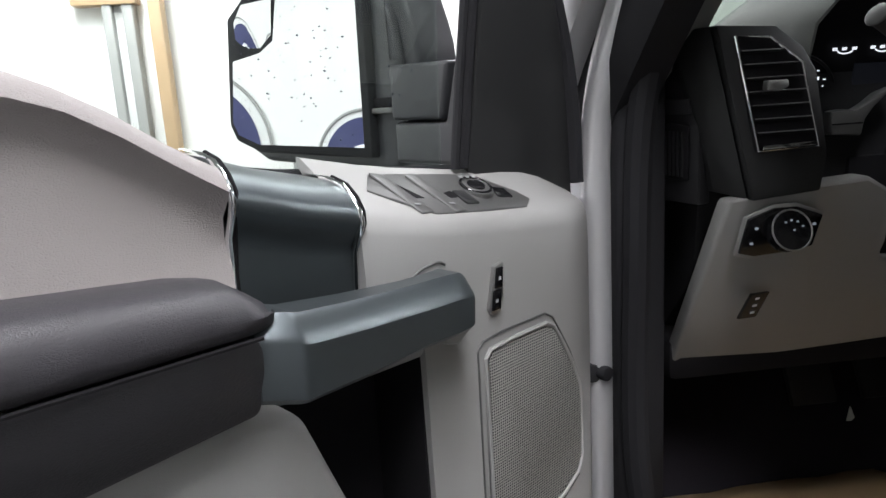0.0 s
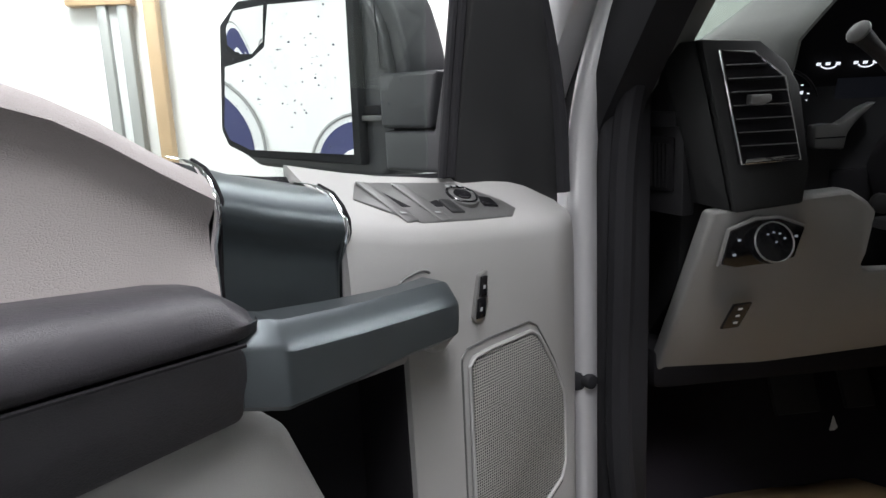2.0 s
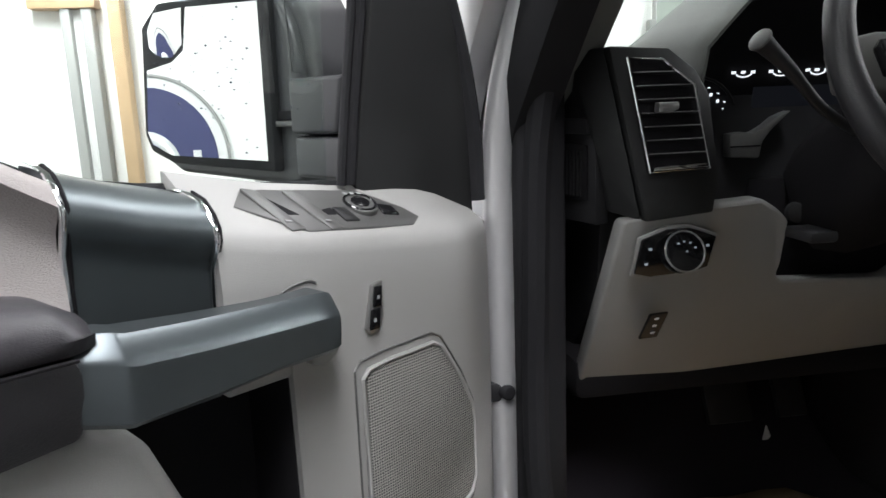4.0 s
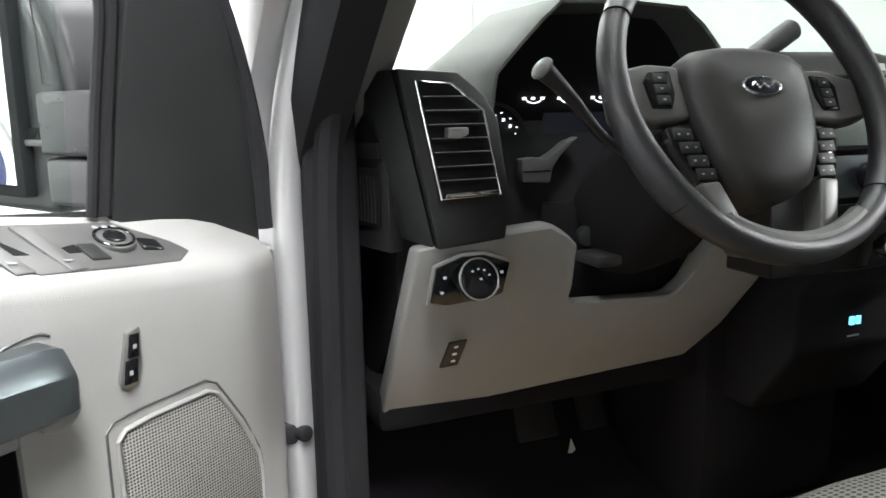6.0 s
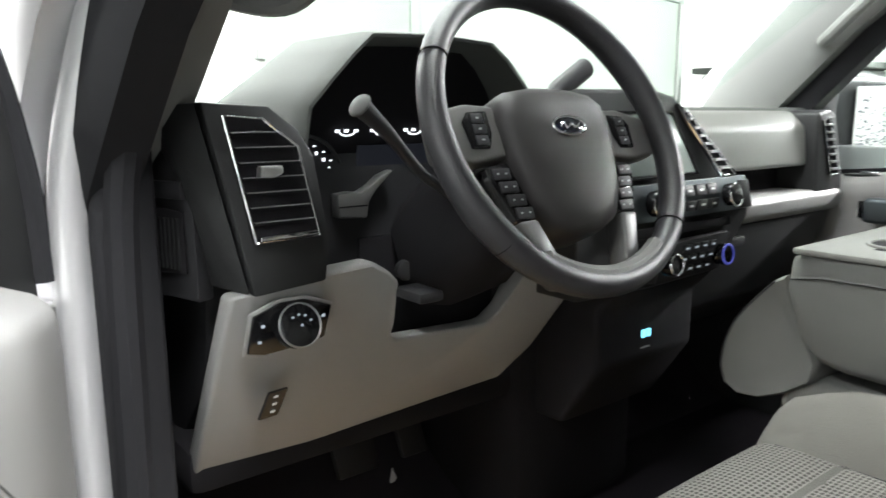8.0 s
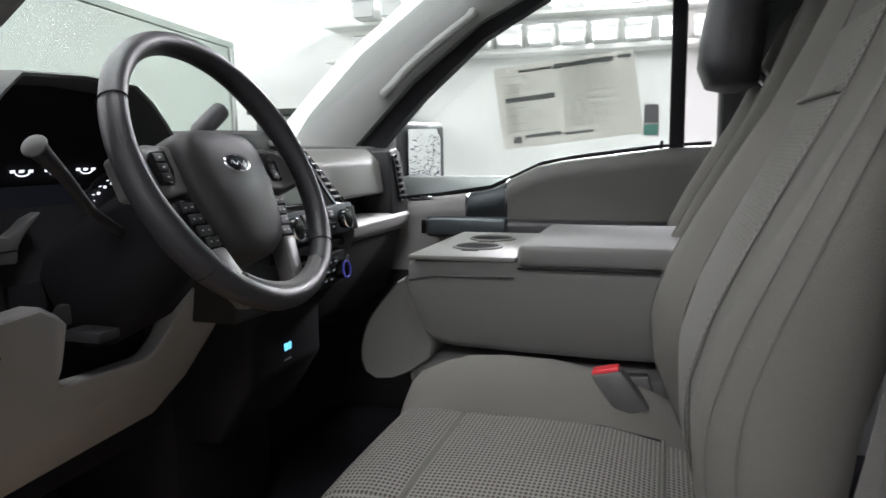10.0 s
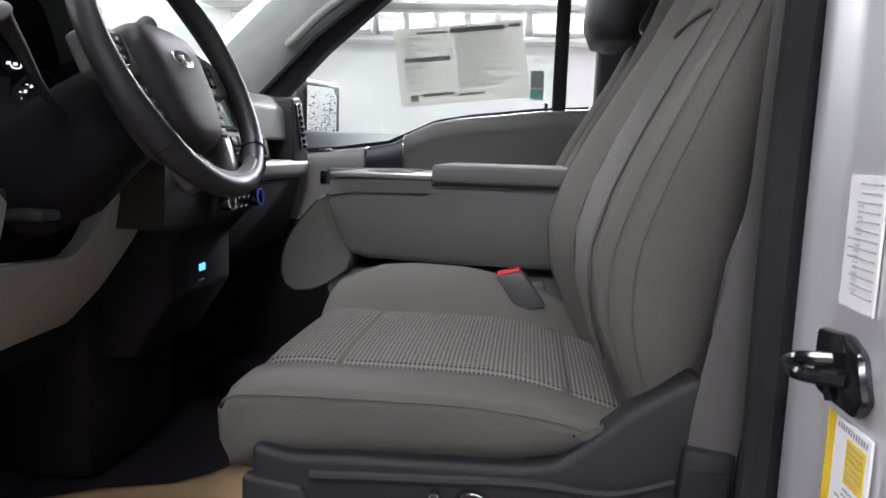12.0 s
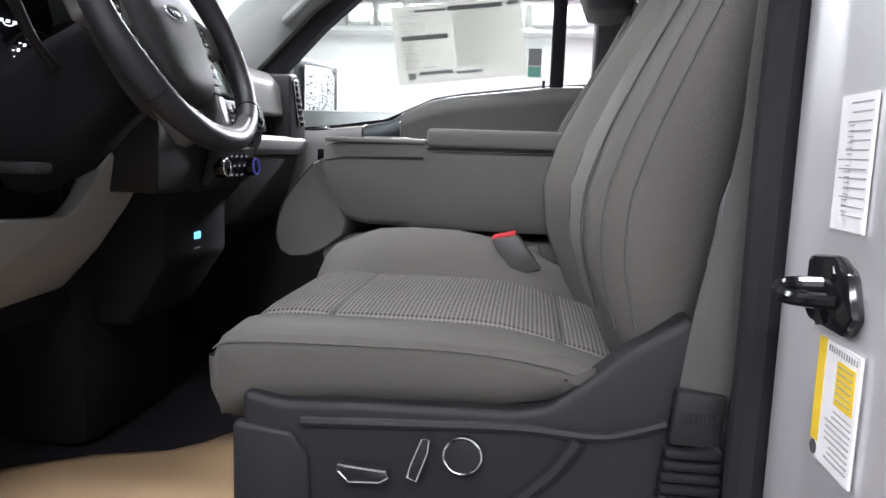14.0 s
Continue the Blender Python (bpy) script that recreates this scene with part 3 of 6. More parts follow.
for u in (-0.7085, -0.69, -0.65, -0.61, -0.5915):
    zt = inter(u, (-0.7085, -0.65, -0.5915), (1.547, 1.528, 1.514))
    rings.append([door_at(u, a, z) for a, z in ((-0.10, 1.335), (-0.014, 1.335), (-0.012, zt - 0.064), (-0.010, zt - 0.052), (-0.002, zt - 0.042), (0.005, zt - 0.033), (0.0065, zt - 0.026), (0.005, zt - 0.018), (-0.002, zt - 0.009), (-0.012, zt - 0.002), (-0.024, zt + 0.003), (-0.04, zt + 0.007), (-0.09, zt + 0.010), (-0.10, zt))])
part("trim_insert", loft(rings), DARK_TRIM, door, "satin dark grey trim insert", 50)
for u, zt in ((-0.7105, 1.551), (-0.590, 1.516)):
    rows = []
    for a, z in ((-0.075, zt + 0.010), (-0.04, zt + 0.008), (-0.018, zt + 0.002), (-0.004, zt - 0.009), (0.0055, zt - 0.020), (0.0075, zt - 0.032), (0.002, zt - 0.044), (-0.006, zt - 0.060), (-0.009, zt - 0.09), (-0.010, 1.400)):
        rows.append([door_at(u + du, a + da, z) for du, da in ((-0.0026, -0.004), (-0.0022, 0.0006), (0.0, 0.0018), (0.0022, 0.0006), (0.0026, -0.004))])
    part("chrome_strip", loft(rows), CHROME, door, "thin chrome strip", 60)
    part("strip_gap", tube([door_at(u + 0.0042, a, z) for a, z in ((-0.04, zt + 0.007), (-0.018, zt + 0.001), (-0.004, zt - 0.010), (0.004, zt - 0.022), (0.004, zt - 0.033), (-0.004, zt - 0.048), (-0.012, zt - 0.09), (-0.013, 1.40))], 0.0022, 6), VOID, door)

rings = []
for u, k in ((-1.28, 1), (-1.0, 1), (-0.89, 1), (-0.82, 1), (-0.77, 1), (-0.745, 0.97), (-0.73, 0.9), (-0.72, 0.7), (-0.717, 0.4)):
    zt = inter(u, (-1.28, -0.89, -0.75, -0.717), (1.492, 1.486, 1.474, 1.452))
    rings.append([door_at(u, a * (0.6 + 0.4 * k), z) for a, z in ((-0.01, 1.433), (0.06, 1.431), (0.072, 1.437), (0.077, 1.447), (0.072, zt - 0.012), (0.058, zt - 0.003), (0.03, zt), (-0.01, zt - 0.004))])
armrest = part("armrest_pad", loft(rings), ARM_LEATHER_LIT, door, "black padded leatherette armrest, lightened for its gloss", 60)
part("armrest_base", prism([(-1.28, 1.432), (-0.733, 1.430), (-0.725, 1.40), (-0.735, 1.368), (-0.90, 1.352), (-1.28, 1.345)], -0.02, lambda u, z: 0.055 + (z - 1.35) * 0.18, lambda u, z, w: door_at(u, w, z), 0.006), BLACK_LEATHER, door, "black leatherette armrest side")
part("armrest_seam", tube([door_at(u, 0.0745, 1.4325) for u in (-1.27, -1.0, -0.735)], 0.0018, 6), VOID, armrest)

rings = []
for u, w0, w1, z0, z1 in ((-0.7385, 0.030, 0.052, 1.384, 1.438), (-0.7365, 0.026, 0.060, 1.379, 1.4435), (-0.7345, 0.024, 0.0640, 1.376, 1.4450), (-0.7085, 0.024, 0.0795, 1.3720, 1.4430), (-0.7035, 0.024, 0.0805, 1.3715, 1.4415), (-0.698, 0.024, 0.0800, 1.3715, 1.4400), (-0.64, 0.026, 0.075, 1.371, 1.4350), (-0.57, 0.024, 0.066, 1.372, 1.4300), (-0.525, 0.014, 0.059, 1.369, 1.4270), (-0.505, 0.004, 0.055, 1.368, 1.4245), (-0.497, -0.004, 0.051, 1.368, 1.421), (-0.4925, -0.006, 0.045, 1.370, 1.415), (-0.491, -0.006, 0.038, 1.374, 1.410)):
    c = 0.0125
    rings.append([door_at(u, a, z) for a, z in ((w0, z0 + 0.006), (w0 + 0.006, z0), (w1 - 0.008, z0), (w1 - 0.002, z0 + 0.005), (w1, z1 - 1.7 * c), (w1 - 0.002, z1 - 1.3 * c), (w1 - c, z1 - 0.003), (w1 - 1.3 * c, z1), (w0 + 0.005, z1), (w0, z1 - 0.006))])
pull = part("pull_handle", loft(rings), DARK_TRIM, door, "satin dark grey pull handle", 24)
part("handle_slot", tube(smooth_curve([door_at(u, 0.0015, z) for u, z in ((-0.534, 1.414), (-0.528, 1.422), (-0.514, 1.4265), (-0.497, 1.428), (-0.488, 1.424))], 4), 0.0016, 6), SWITCH_GREY, pull)
part("handle_foot", prism([(-0.518, 1.352), (-0.515, 1.376), (-0.486, 1.376), (-0.480, 1.366), (-0.488, 1.355), (-0.50, 1.348)], -0.002, 0.030, lambda u, z, w: door_at(u, w, z), 0.006, 3), GREY_VINYL, pull)
part("handle_root", prism([(-0.725, 1.386), (-0.725, 1.436), (-0.70, 1.434), (-0.695, 1.384)], -0.02, 0.045, lambda u, z, w: door_at(u, w, z), 0.008), DARK_TRIM, pull)

# speaker
SPK = [(-0.436, 1.306), (-0.429, 1.314), (-0.40, 1.317), (-0.335, 1.318), (-0.322, 1.311), (-0.31, 1.293), (-0.29, 1.263), (-0.268, 1.222), (-0.263, 1.20), (-0.263, 1.122), (-0.275, 1.106), (-0.31, 1.092), (-0.36, 1.077), (-0.425, 1.07), (-0.436, 1.085)]
grille = part("speaker_grille", prism(SPK, lambda u, z: face_w(u) - 0.004, lambda u, z: face_w(u) + 0.0065, lambda u, z, w: door_at(u, w, z), 0.002), SPEAKER_MESH, door, "light grey perforated speaker grille")
cu = sum(p[0] for p in SPK) / len(SPK)
cz = sum(p[1] for p in SPK) / len(SPK)
for grow, name in ((1.03, "grille_rim"), (1.13, "grille_groove")):
    path = [((u - cu) * grow + cu, (z - cz) * grow + cz) for u, z in SPK]
    part(name, tube([door_at(u, face_w(u) + (0.0055 if grow < 1.1 else 0.0022), z) for u, z in path], 0.0028 if grow < 1.1 else 0.0014, 6, True), GREY_VINYL if grow < 1.1 else SWITCH_GREY, grille)

# window switches on the sloping ledge

def ledge_at(u, w, h):
    zf = inter(u, Z_FRONT_U, Z_FRONT_Z)
    return door_at(u, w, zf + 0.003 + (-0.020 - w) * 0.618 + h)


plate = thing("window_switch_panel", ledge_at(-0.44, -0.05, 0), "dark grey panel of power window and mirror switches", "switch panel")
part("plate", prism([(-0.543, -0.045), (-0.52, -0.072), (-0.37, -0.076), (-0.325, -0.045), (-0.315, -0.03), (-0.335, -0.018), (-0.48, -0.014)], -0.004, 0.0018, ledge_at, 0.0008), SWITCH_GREY, plate)
for u in (-0.500, -0.452):
    part("switch_well", prism([(u - 0.018, -0.066), (u + 0.020, -0.066), (u + 0.026, -0.036), (u - 0.010, -0.036)], 0.0010, 0.0024, ledge_at), VOID, plate)
    rocker = part("window_switch", prism([(u - 0.022, -0.068), (u - 0.004, -0.068), (u + 0.018, -0.016), (u + 0.000, -0.014)], 0.0012, lambda a, b: 0.0035 + 0.0025 * (b < -0.04), ledge_at, 0.0012, 3), SWITCH_GREY, plate, "dark grey rocker switch")
    part("rocker_print", prism([(u - 0.001, -0.024), (u + 0.006, -0.024), (u + 0.007, -0.0225), (u + 0.000, -0.0225)], 0.0054, 0.0062, ledge_at), PRINT_GREY, rocker)
for k in range(3):
    part("switch_print", prism([(-0.400 + 0.010 * k, -0.062), (-0.395 + 0.010 * k, -0.062), (-0.395 + 0.010 * k, -0.059), (-0.400 + 0.010 * k, -0.059)], 0.0085, 0.0092, ledge_at), PRINT_GREY, plate)
part("mirror_dial", disc(ledge_at(-0.385, -0.050, 0.0), (0.25, -0.33, 0.9), 0.020, 0.006, 28, 0.003), SWITCH_GREY, plate)
part("dial_ring", ringed(ledge_at(-0.385, -0.050, 0.006), (0.25, -0.33, 0.9), 0.018, 0.0018), GLOSS_BLACK, plate)
part("dial_pad", disc(ledge_at(-0.385, -0.050, 0.005), (0.25, -0.33, 0.9), 0.011, 0.003, 20, 0.001), GLOSS_BLACK, plate)
part("fold_button", prism([(-0.362, -0.05), (-0.342, -0.046), (-0.342, -0.032), (-0.365, -0.034)], 0.001, 0.0045, ledge_at, 0.0015), GLOSS_BLACK, plate)
part("lock_out_button", prism([(-0.428, -0.045), (-0.41, -0.045), (-0.405, -0.025), (-0.425, -0.025)], 0.001, 0.005, ledge_at, 0.0015), CHARCOAL, plate)

lock = thing("door_lock_switch", door_at(-0.41, 0.004, 1.36), "black door lock switch in a chrome bezel", "switch")
part("bezel", prism([(-0.4235, 1.362), (-0.4125, 1.408), (-0.398, 1.411), (-0.399, 1.375), (-0.407, 1.357), (-0.418, 1.355)], 0.0, 0.0065, lambda u, z, w: door_at(u - 0.008, w, z), 0.0015), SATIN, lock)
for z0, z1, s in ((1.360, 1.382, 0.0), (1.384, 1.406, 0.006)):
    part("rocker", prism([(-0.4200 + s, z0), (-0.4165 + s, z1), (-0.404 + s * 0.6, z1), (-0.4065 + s * 0.6, z0)], 0.004, 0.0085, lambda u, z, w: door_at(u - 0.008, w, z), 0.001), GLOSS_BLACK, lock)
    part("symbol", prism([(-0.4150 + s, z0 + 0.0085), (-0.4143 + s, z0 + 0.0125), (-0.411 + s, z0 + 0.0125), (-0.4115 + s, z0 + 0.0085)], 0.008, 0.009, lambda u, z, w: door_at(u - 0.008, w, z)), PRINT_GREY, lock)

# sail, window channel and pane
SAIL = [(-0.366, 1.505), (-0.352, 1.60), (-0.336, 1.70), (-0.325, 1.80), (-0.335, 1.90), (-0.40, 1.97), (-0.34, 1.95), (-0.27, 1.86), (-0.222, 1.77), (-0.200, 1.706), (-0.180, 1.640), (-0.166, 1.57), (-0.160, 1.51), (-0.158, 1.43), (-0.30, 1.43), (-0.366, 1.45)]
sail = part("mirror_sail", prism(SAIL, -0.10, lambda u, z: -0.062 - 0.35 * max(0, -0.315 - u) - 0.30 * max(0, u + 0.235), lambda u, z, w: door_at(u, w, z), 0.004, 2), CHARCOAL, door, "charcoal triangular mirror sail")

for du, rad in ((0.0, 0.007), (-0.013, 0.0055)):
    part("window_channel", tube([door_at(u + du, -0.080, z) for u, z in ((-0.374, 1.505), (-0.360, 1.60), (-0.343, 1.70), (-0.334, 1.82), (-0.36, 1.93), (-0.44, 1.99))], rad, 8), RUBBER, door)
SEAL_U = (-1.28, -1.0, -0.9, -0.85, -0.80, -0.75, -0.70, -0.65, -0.61, -0.5, -0.36)
SEAL_Z = (1.674, 1.667, 1.650, 1.632, 1.606, 1.571, 1.545, 1.533, 1.526, 1.515, 1.503)
part("belt_seal", loft([[door_at(u, a, z + h) for a, h in ((-0.101, -0.06), (-0.101, 0.0), (-0.098, 0.005), (-0.091, 0.005), (-0.087, 0.0), (-0.086, -0.06))] for u, z in zip(SEAL_U, SEAL_Z)]), RUBBER, door, "black window belt seal")
part("frame_seal", tube(smooth_curve([door_at(u, -0.085, z) for u, z in ((-0.150, 1.46), (-0.158, 1.57), (-0.186, 1.69), (-0.235, 1.80), (-0.32, 1.90), (-0.45, 2.0), (-0.7, 2.06), (-1.2, 2.07))], 6), 0.013, 8), RUBBER, door)
part("window_frame", tube(smooth_curve([door_at(u, -0.105, z) for u, z in ((-0.40, 1.93), (-0.47, 2.0), (-0.7, 2.055), (-1.2, 2.06), (-1.25, 2.0), (-1.27, 1.65))], 6), 0.024, 8), SILVER, door)
part("window_pane", prism([(-1.26, 1.62), (-1.0, 1.62), (-0.72, 1.52), (-0.40, 1.50), (-0.385, 1.86), (-0.45, 1.98), (-0.7, 2.04), (-1.25, 2.05)], -0.093, -0.089, lambda u, z, w: door_at(u, w, z)), WINDOW, door).visible_shadow = False

# outer mirror: arms, head, glass
MU = -0.300


def mirror_at(w, z, u):
    return door_at(MU + u, w, z)


mirror = part("wing_mirror", prism([(-0.760, 1.56), (-0.726, 1.745), (-0.655, 1.780), (-0.33, 1.765), (-0.29, 1.70), (-0.268, 1.60), (-0.264, 1.500), (-0.30, 1.482), (-0.66, 1.488), (-0.742, 1.518)], 0.004, lambda w, z: 0.10 + 0.06 * (1 - abs(w + 0.5) / 0.3), mirror_at, 0.012, 4), MIRROR_SHELL, door, "dark grey towing mirror head wet with drops")
part("glass_rim", prism([(-0.757, 1.555), (-0.722, 1.742), (-0.652, 1.775), (-0.325, 1.754), (-0.331, 1.503), (-0.655, 1.506), (-0.735, 1.525)], -0.012, 0.010, mirror_at, 0.005), RUBBER, mirror, "black mirror rim")
part("mirror_glass", prism([(-0.738, 1.560), (-0.712, 1.668), (-0.615, 1.676), (-0.570, 1.692), (-0.548, 1.757), (-0.338, 1.742), (-0.344, 1.519), (-0.65, 1.520), (-0.722, 1.537)], -0.0140, -0.010, mirror_at), MIRROR, mirror, "silvered mirror glass")
WIDE = [(-0.704, 1.678), (-0.690, 1.733), (-0.650, 1.758), (-0.556, 1.757), (-0.574, 1.702), (-0.615, 1.684)]
bm = bmesh.new()
mid_w, mid_z = -0.628, 1.715
hub_v = bm.verts.new(mirror_at(mid_w, mid_z, -0.0165))
rows = []
for k in (0.33, 0.66, 1.0):
    ring = []
    for i in range(len(WIDE)):
        a, b = WIDE[i], WIDE[(i + 1) % len(WIDE)]
        for f in (0.0, 0.5):
            w, z = a[0] + (b[0] - a[0]) * f, a[1] + (b[1] - a[1]) * f
            w, z = mid_w + (w - mid_w) * k, mid_z + (z - mid_z) * k
            ring.append(bm.verts.new(mirror_at(w, z, -0.0165 - 0.12 * (z - mid_z) + ((w - mid_w) ** 2 + (z - mid_z) ** 2) / (2 * 0.75))))
    rows.append(ring)
n = len(rows[0])
for i in range(n):
    bm.faces.new((hub_v, rows[0][i], rows[0][(i + 1) % n]))
    for p, q in zip(rows, rows[1:]):
        bm.faces.new((p[i], p[(i + 1) % n], q[(i + 1) % n], q[i]))
part("wide_angle_glass", bm, MIRROR, mirror, "convex wide-angle mirror glass", 180)
part("mirror_arm", prism([(-0.262, 1.500), (-0.262, 1.5555), (-0.160, 1.5555), (-0.140, 1.628), (-0.09, 1.628), (-0.09, 1.500)], -0.022, 0.055, mirror_at, 0.006, 3), MIRROR_SHELL, mirror, "dark grey lower mirror arm")
part("mirror_arm", prism([(-0.262, 1.559), (-0.262, 1.632), (-0.146, 1.632), (-0.163, 1.559)], -0.026, 0.050, mirror_at, 0.006, 3), MIRROR_SHELL, mirror, "dark grey upper mirror arm")
part("mirror_cap", prism([(-0.36, 1.60), (-0.252, 1.60), (-0.250, 1.638), (-0.254, 1.665), (-0.262, 1.692), (-0.276, 1.728), (-0.30, 1.765), (-0.34, 1.80), (-0.42, 1.82), (-0.42, 1.70)], 0.020, 0.10, mirror_at, 0.010, 4), MIRROR_SHELL, mirror, "dark grey outer mirror cap")
part("cap_slot", prism([(-0.334, 1.577), (-0.334, 1.590), (-0.276, 1.590), (-0.276, 1.577)], -0.001, 0.010, mirror_at, 0.001), VOID, mirror)
part("cap_lip", prism([(-0.334, 1.568), (-0.334, 1.576), (-0.272, 1.576), (-0.272, 1.568)], -0.006, 0.010, mirror_at, 0.002), SWITCH_GREY, mirror)
part("cap_seam", tube([mirror_at(w, z, 0.0025) for w, z in ((-0.268, 1.64), (-0.290, 1.642), (-0.292, 1.70), (-0.298, 1.76))], 0.0008, 6), VOID, mirror)
rng = random.Random(8)
bm = bmesh.new()
for i in range(70):
    w, z = rng.uniform(-0.34, -0.17), rng.uniform(1.56, 1.74)
    if w > -0.275 and z > 1.63:
        continue
    u = MU + 0.003 if w < -0.27 else MU - 0.0265
    bmesh.ops.create_icosphere(bm, subdivisions=1, radius=rng.uniform(0.0005, 0.0014), matrix=Matrix.Translation(door_at(u, w, z)))
for i in range(90):
    w, z = rng.uniform(-0.73, -0.37), rng.uniform(1.53, 1.74)
    if w < -0.70 and z > 1.70:
        continue
    bmesh.ops.create_icosphere(bm, subdivisions=1, radius=rng.uniform(0.0005, 0.0017), matrix=Matrix.Translation(door_at(MU - 0.0145, w, z)))
part("water_drops", bm, DROPS, mirror, "clear water drops")


# ---- dashboard ----
def face_y(z):
    return inter(z, (1.12, 1.26, 1.40, 1.50, 1.65), (0.965, 0.855, 0.785, 0.785, 0.812))


dash = thing("dashboard", (0, 1.0, 1.2), "charcoal truck dashboard with light grey lower panels", "dashboard")
part("dash_core", prism([(0.90, 1.30), (0.88, 1.46), (0.90, 1.62), (1.22, 1.61), (1.42, 1.56), (1.40, 1.15), (1.05, 1.15)], -0.70, 0.76, lambda y, z, x: Vector((x, y, z)), 0.02), BLACK_PLASTIC, dash)
KNEE = [(-0.703, 1.437), (-0.60, 1.447), (-0.586, 1.452), (-0.515, 1.456), (-0.490, 1.440), (-0.474, 1.424), (-0.469, 1.36), (-0.469, 1.343), (-0.459, 1.334), (-0.295, 1.325), (-0.282, 1.328), (-0.265, 1.348), (-0.246, 1.385), (-0.225, 1.425), (-0.12, 1.455), (-0.105, 1.40), (-0.12, 1.33), (-0.15, 1.25), (-0.178, 1.185), (-0.30, 1.178), (-0.50, 1.165), (-0.695, 1.143), (-0.712, 1.150)]
knee = part("knee_panel", prism(KNEE, lambda x, z: face_y(z), lambda x, z: face_y(z) + 0.035, lambda x, z, y: Vector((x, y, z)), 0.009, 3), GREY_VINYL, dash, "light grey knee panel")
# Near-black boxes put the shade behind and under the dash into colour.
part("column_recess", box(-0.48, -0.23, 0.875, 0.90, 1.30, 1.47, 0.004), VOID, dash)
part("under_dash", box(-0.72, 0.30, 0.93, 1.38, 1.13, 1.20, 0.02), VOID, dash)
part("under_dash_shade", box(-0.14, 0.20, 0.90, 1.36, 0.86, 1.37, 0.04), VOID, dash)

POD = [(-0.718, 1.653), (-0.640, 1.649), (-0.606, 1.622), (-0.590, 1.592), (-0.581, 1.490), (-0.588, 1.443), (-0.679, 1.436), (-0.6835, 1.46)]
pod = part("vent_pod", prism(POD, lambda x, z: face_y(z) - 0.010, 0.92, lambda x, z, y: Vector((x, y, z)), 0.0035, 2), CHARCOAL, dash, "charcoal air vent housing", 25)
part("pod_flank", prism([(-0.7225, 1.652), (-0.687, 1.46), (-0.6825, 1.438), (-0.704, 1.443), (-0.716, 1.50), (-0.748, 1.650)], lambda x, z: face_y(z) - 0.004 + max(0.0, inter(z, (1.44, 1.652), (-0.6825, -0.7225)) - x) * 2.2, 0.93, lambda x, z, y: Vector((x, y, z)), 0.002), CHARCOAL, pod)
VENT = [(-0.696, 1.638), (-0.652, 1.635), (-0.612, 1.603), (-0.597, 1.500), (-0.676, 1.498)]


def vent_at(x, z, y):
    return Vector((x, face_y(z) - 0.010 + y, z))


part("vent_cavity", prism(VENT, -0.001, 0.004, vent_at), VOID, pod)
part("vent_rim", tube([vent_at(x, z, -0.004) for x, z in VENT], 0.0019, 8, True), CHROME, pod, "chrome vent rim")
part("vent_sill", prism([(-0.672, 1.500), (-0.670, 1.505), (-0.602, 1.507), (-0.600, 1.502)], -0.007, 0.002, vent_at, 0.001), CHROME, pod, "chrome lower vent strip")
for i in range(7):
    z = 1.617 - i * 0.0165
    x0 = inter(z, (1.498, 1.638), (-0.676, -0.696)) + 0.003
    x1 = inter(z + 0.0035, (1.500, 1.603, 1.635), (-0.597, -0.612, -0.652)) - 0.003
    part("slat", prism([(x0, z), (x1, z), (x1, z + 0.0032), (x0, z + 0.0032)], -0.006, 0.0, vent_at, 0.0008), VOID, pod)
    part("slat_edge", tube([vent_at(x0, z + 0.0030, -0.0064), vent_at(x1, z + 0.0030, -0.0064)], 0.0007, 6), SWITCH_GREY, pod)
part("vent_tab", prism([(-0.668, 1.571), (-0.666, 1.583), (-0.640, 1.583), (-0.640, 1.575), (-0.652, 1.570)], -0.020, -0.006, vent_at, 0.002), SATIN, pod, "bright vent tab")

end_cap = part("dash_end", prism([(-0.754, 0.935), (-0.722, 0.835), (-0.700, 0.845), (-0.70, 1.02), (-0.754, 1.02)], 1.425, 1.646, lambda x, y, z: Vector((x, y, z)), 0.003), BLACK_PLASTIC, dash)


def end_at(a, z, d):
    return Vector((-0.722 - 0.032 * a - 0.952 * d, 0.835 + 0.10 * a - 0.305 * d, z))


part("side_recess", prism([(0.14, 1.458), (0.14, 1.530), (0.72, 1.535), (0.72, 1.455)], 0.001, 0.004, end_at, 0.001), VOID, end_cap)
part("side_lip", prism([(0.10, 1.545), (0.10, 1.565), (0.70, 1.565), (0.70, 1.545)], 0.0, 0.008, end_at, 0.002), BLACK_PLASTIC, end_cap)
for i in range(6):
    a = 0.22 + i * 0.075
    part("side_slat", prism([(a, 1.462), (a, 1.522), (a + 0.03, 1.522), (a + 0.03, 1.462)], 0.003, 0.006, end_at), CHARCOAL, end_cap)

# head lamp switch and dimmer keys
lamp_switch = thing("headlight_switch", (-0.628, 0.79, 1.39), "black headlight switch panel with a chrome-ringed dial", "switch")
LSW = [(-0.680, 1.412), (-0.645, 1.424), (-0.615, 1.424), (-0.580, 1.411), (-0.582, 1.368), (-0.600, 1.362), (-0.660, 1.358), (-0.682, 1.364)]
part("bezel", prism([((x + 0.63) * 1.07 - 0.63, (z - 1.392) * 1.13 + 1.392) for x, z in LSW], -0.002, 0.004, lambda x, z, y: Vector((x, face_y(z) + y, z)), 0.0015), GREY_VINYL, lamp_switch)
part("panel", prism(LSW, -0.0055, 0.002, lambda x, z, y: Vector((x, face_y(z) + y, z)), 0.0012), GLOSS_BLACK, lamp_switch)
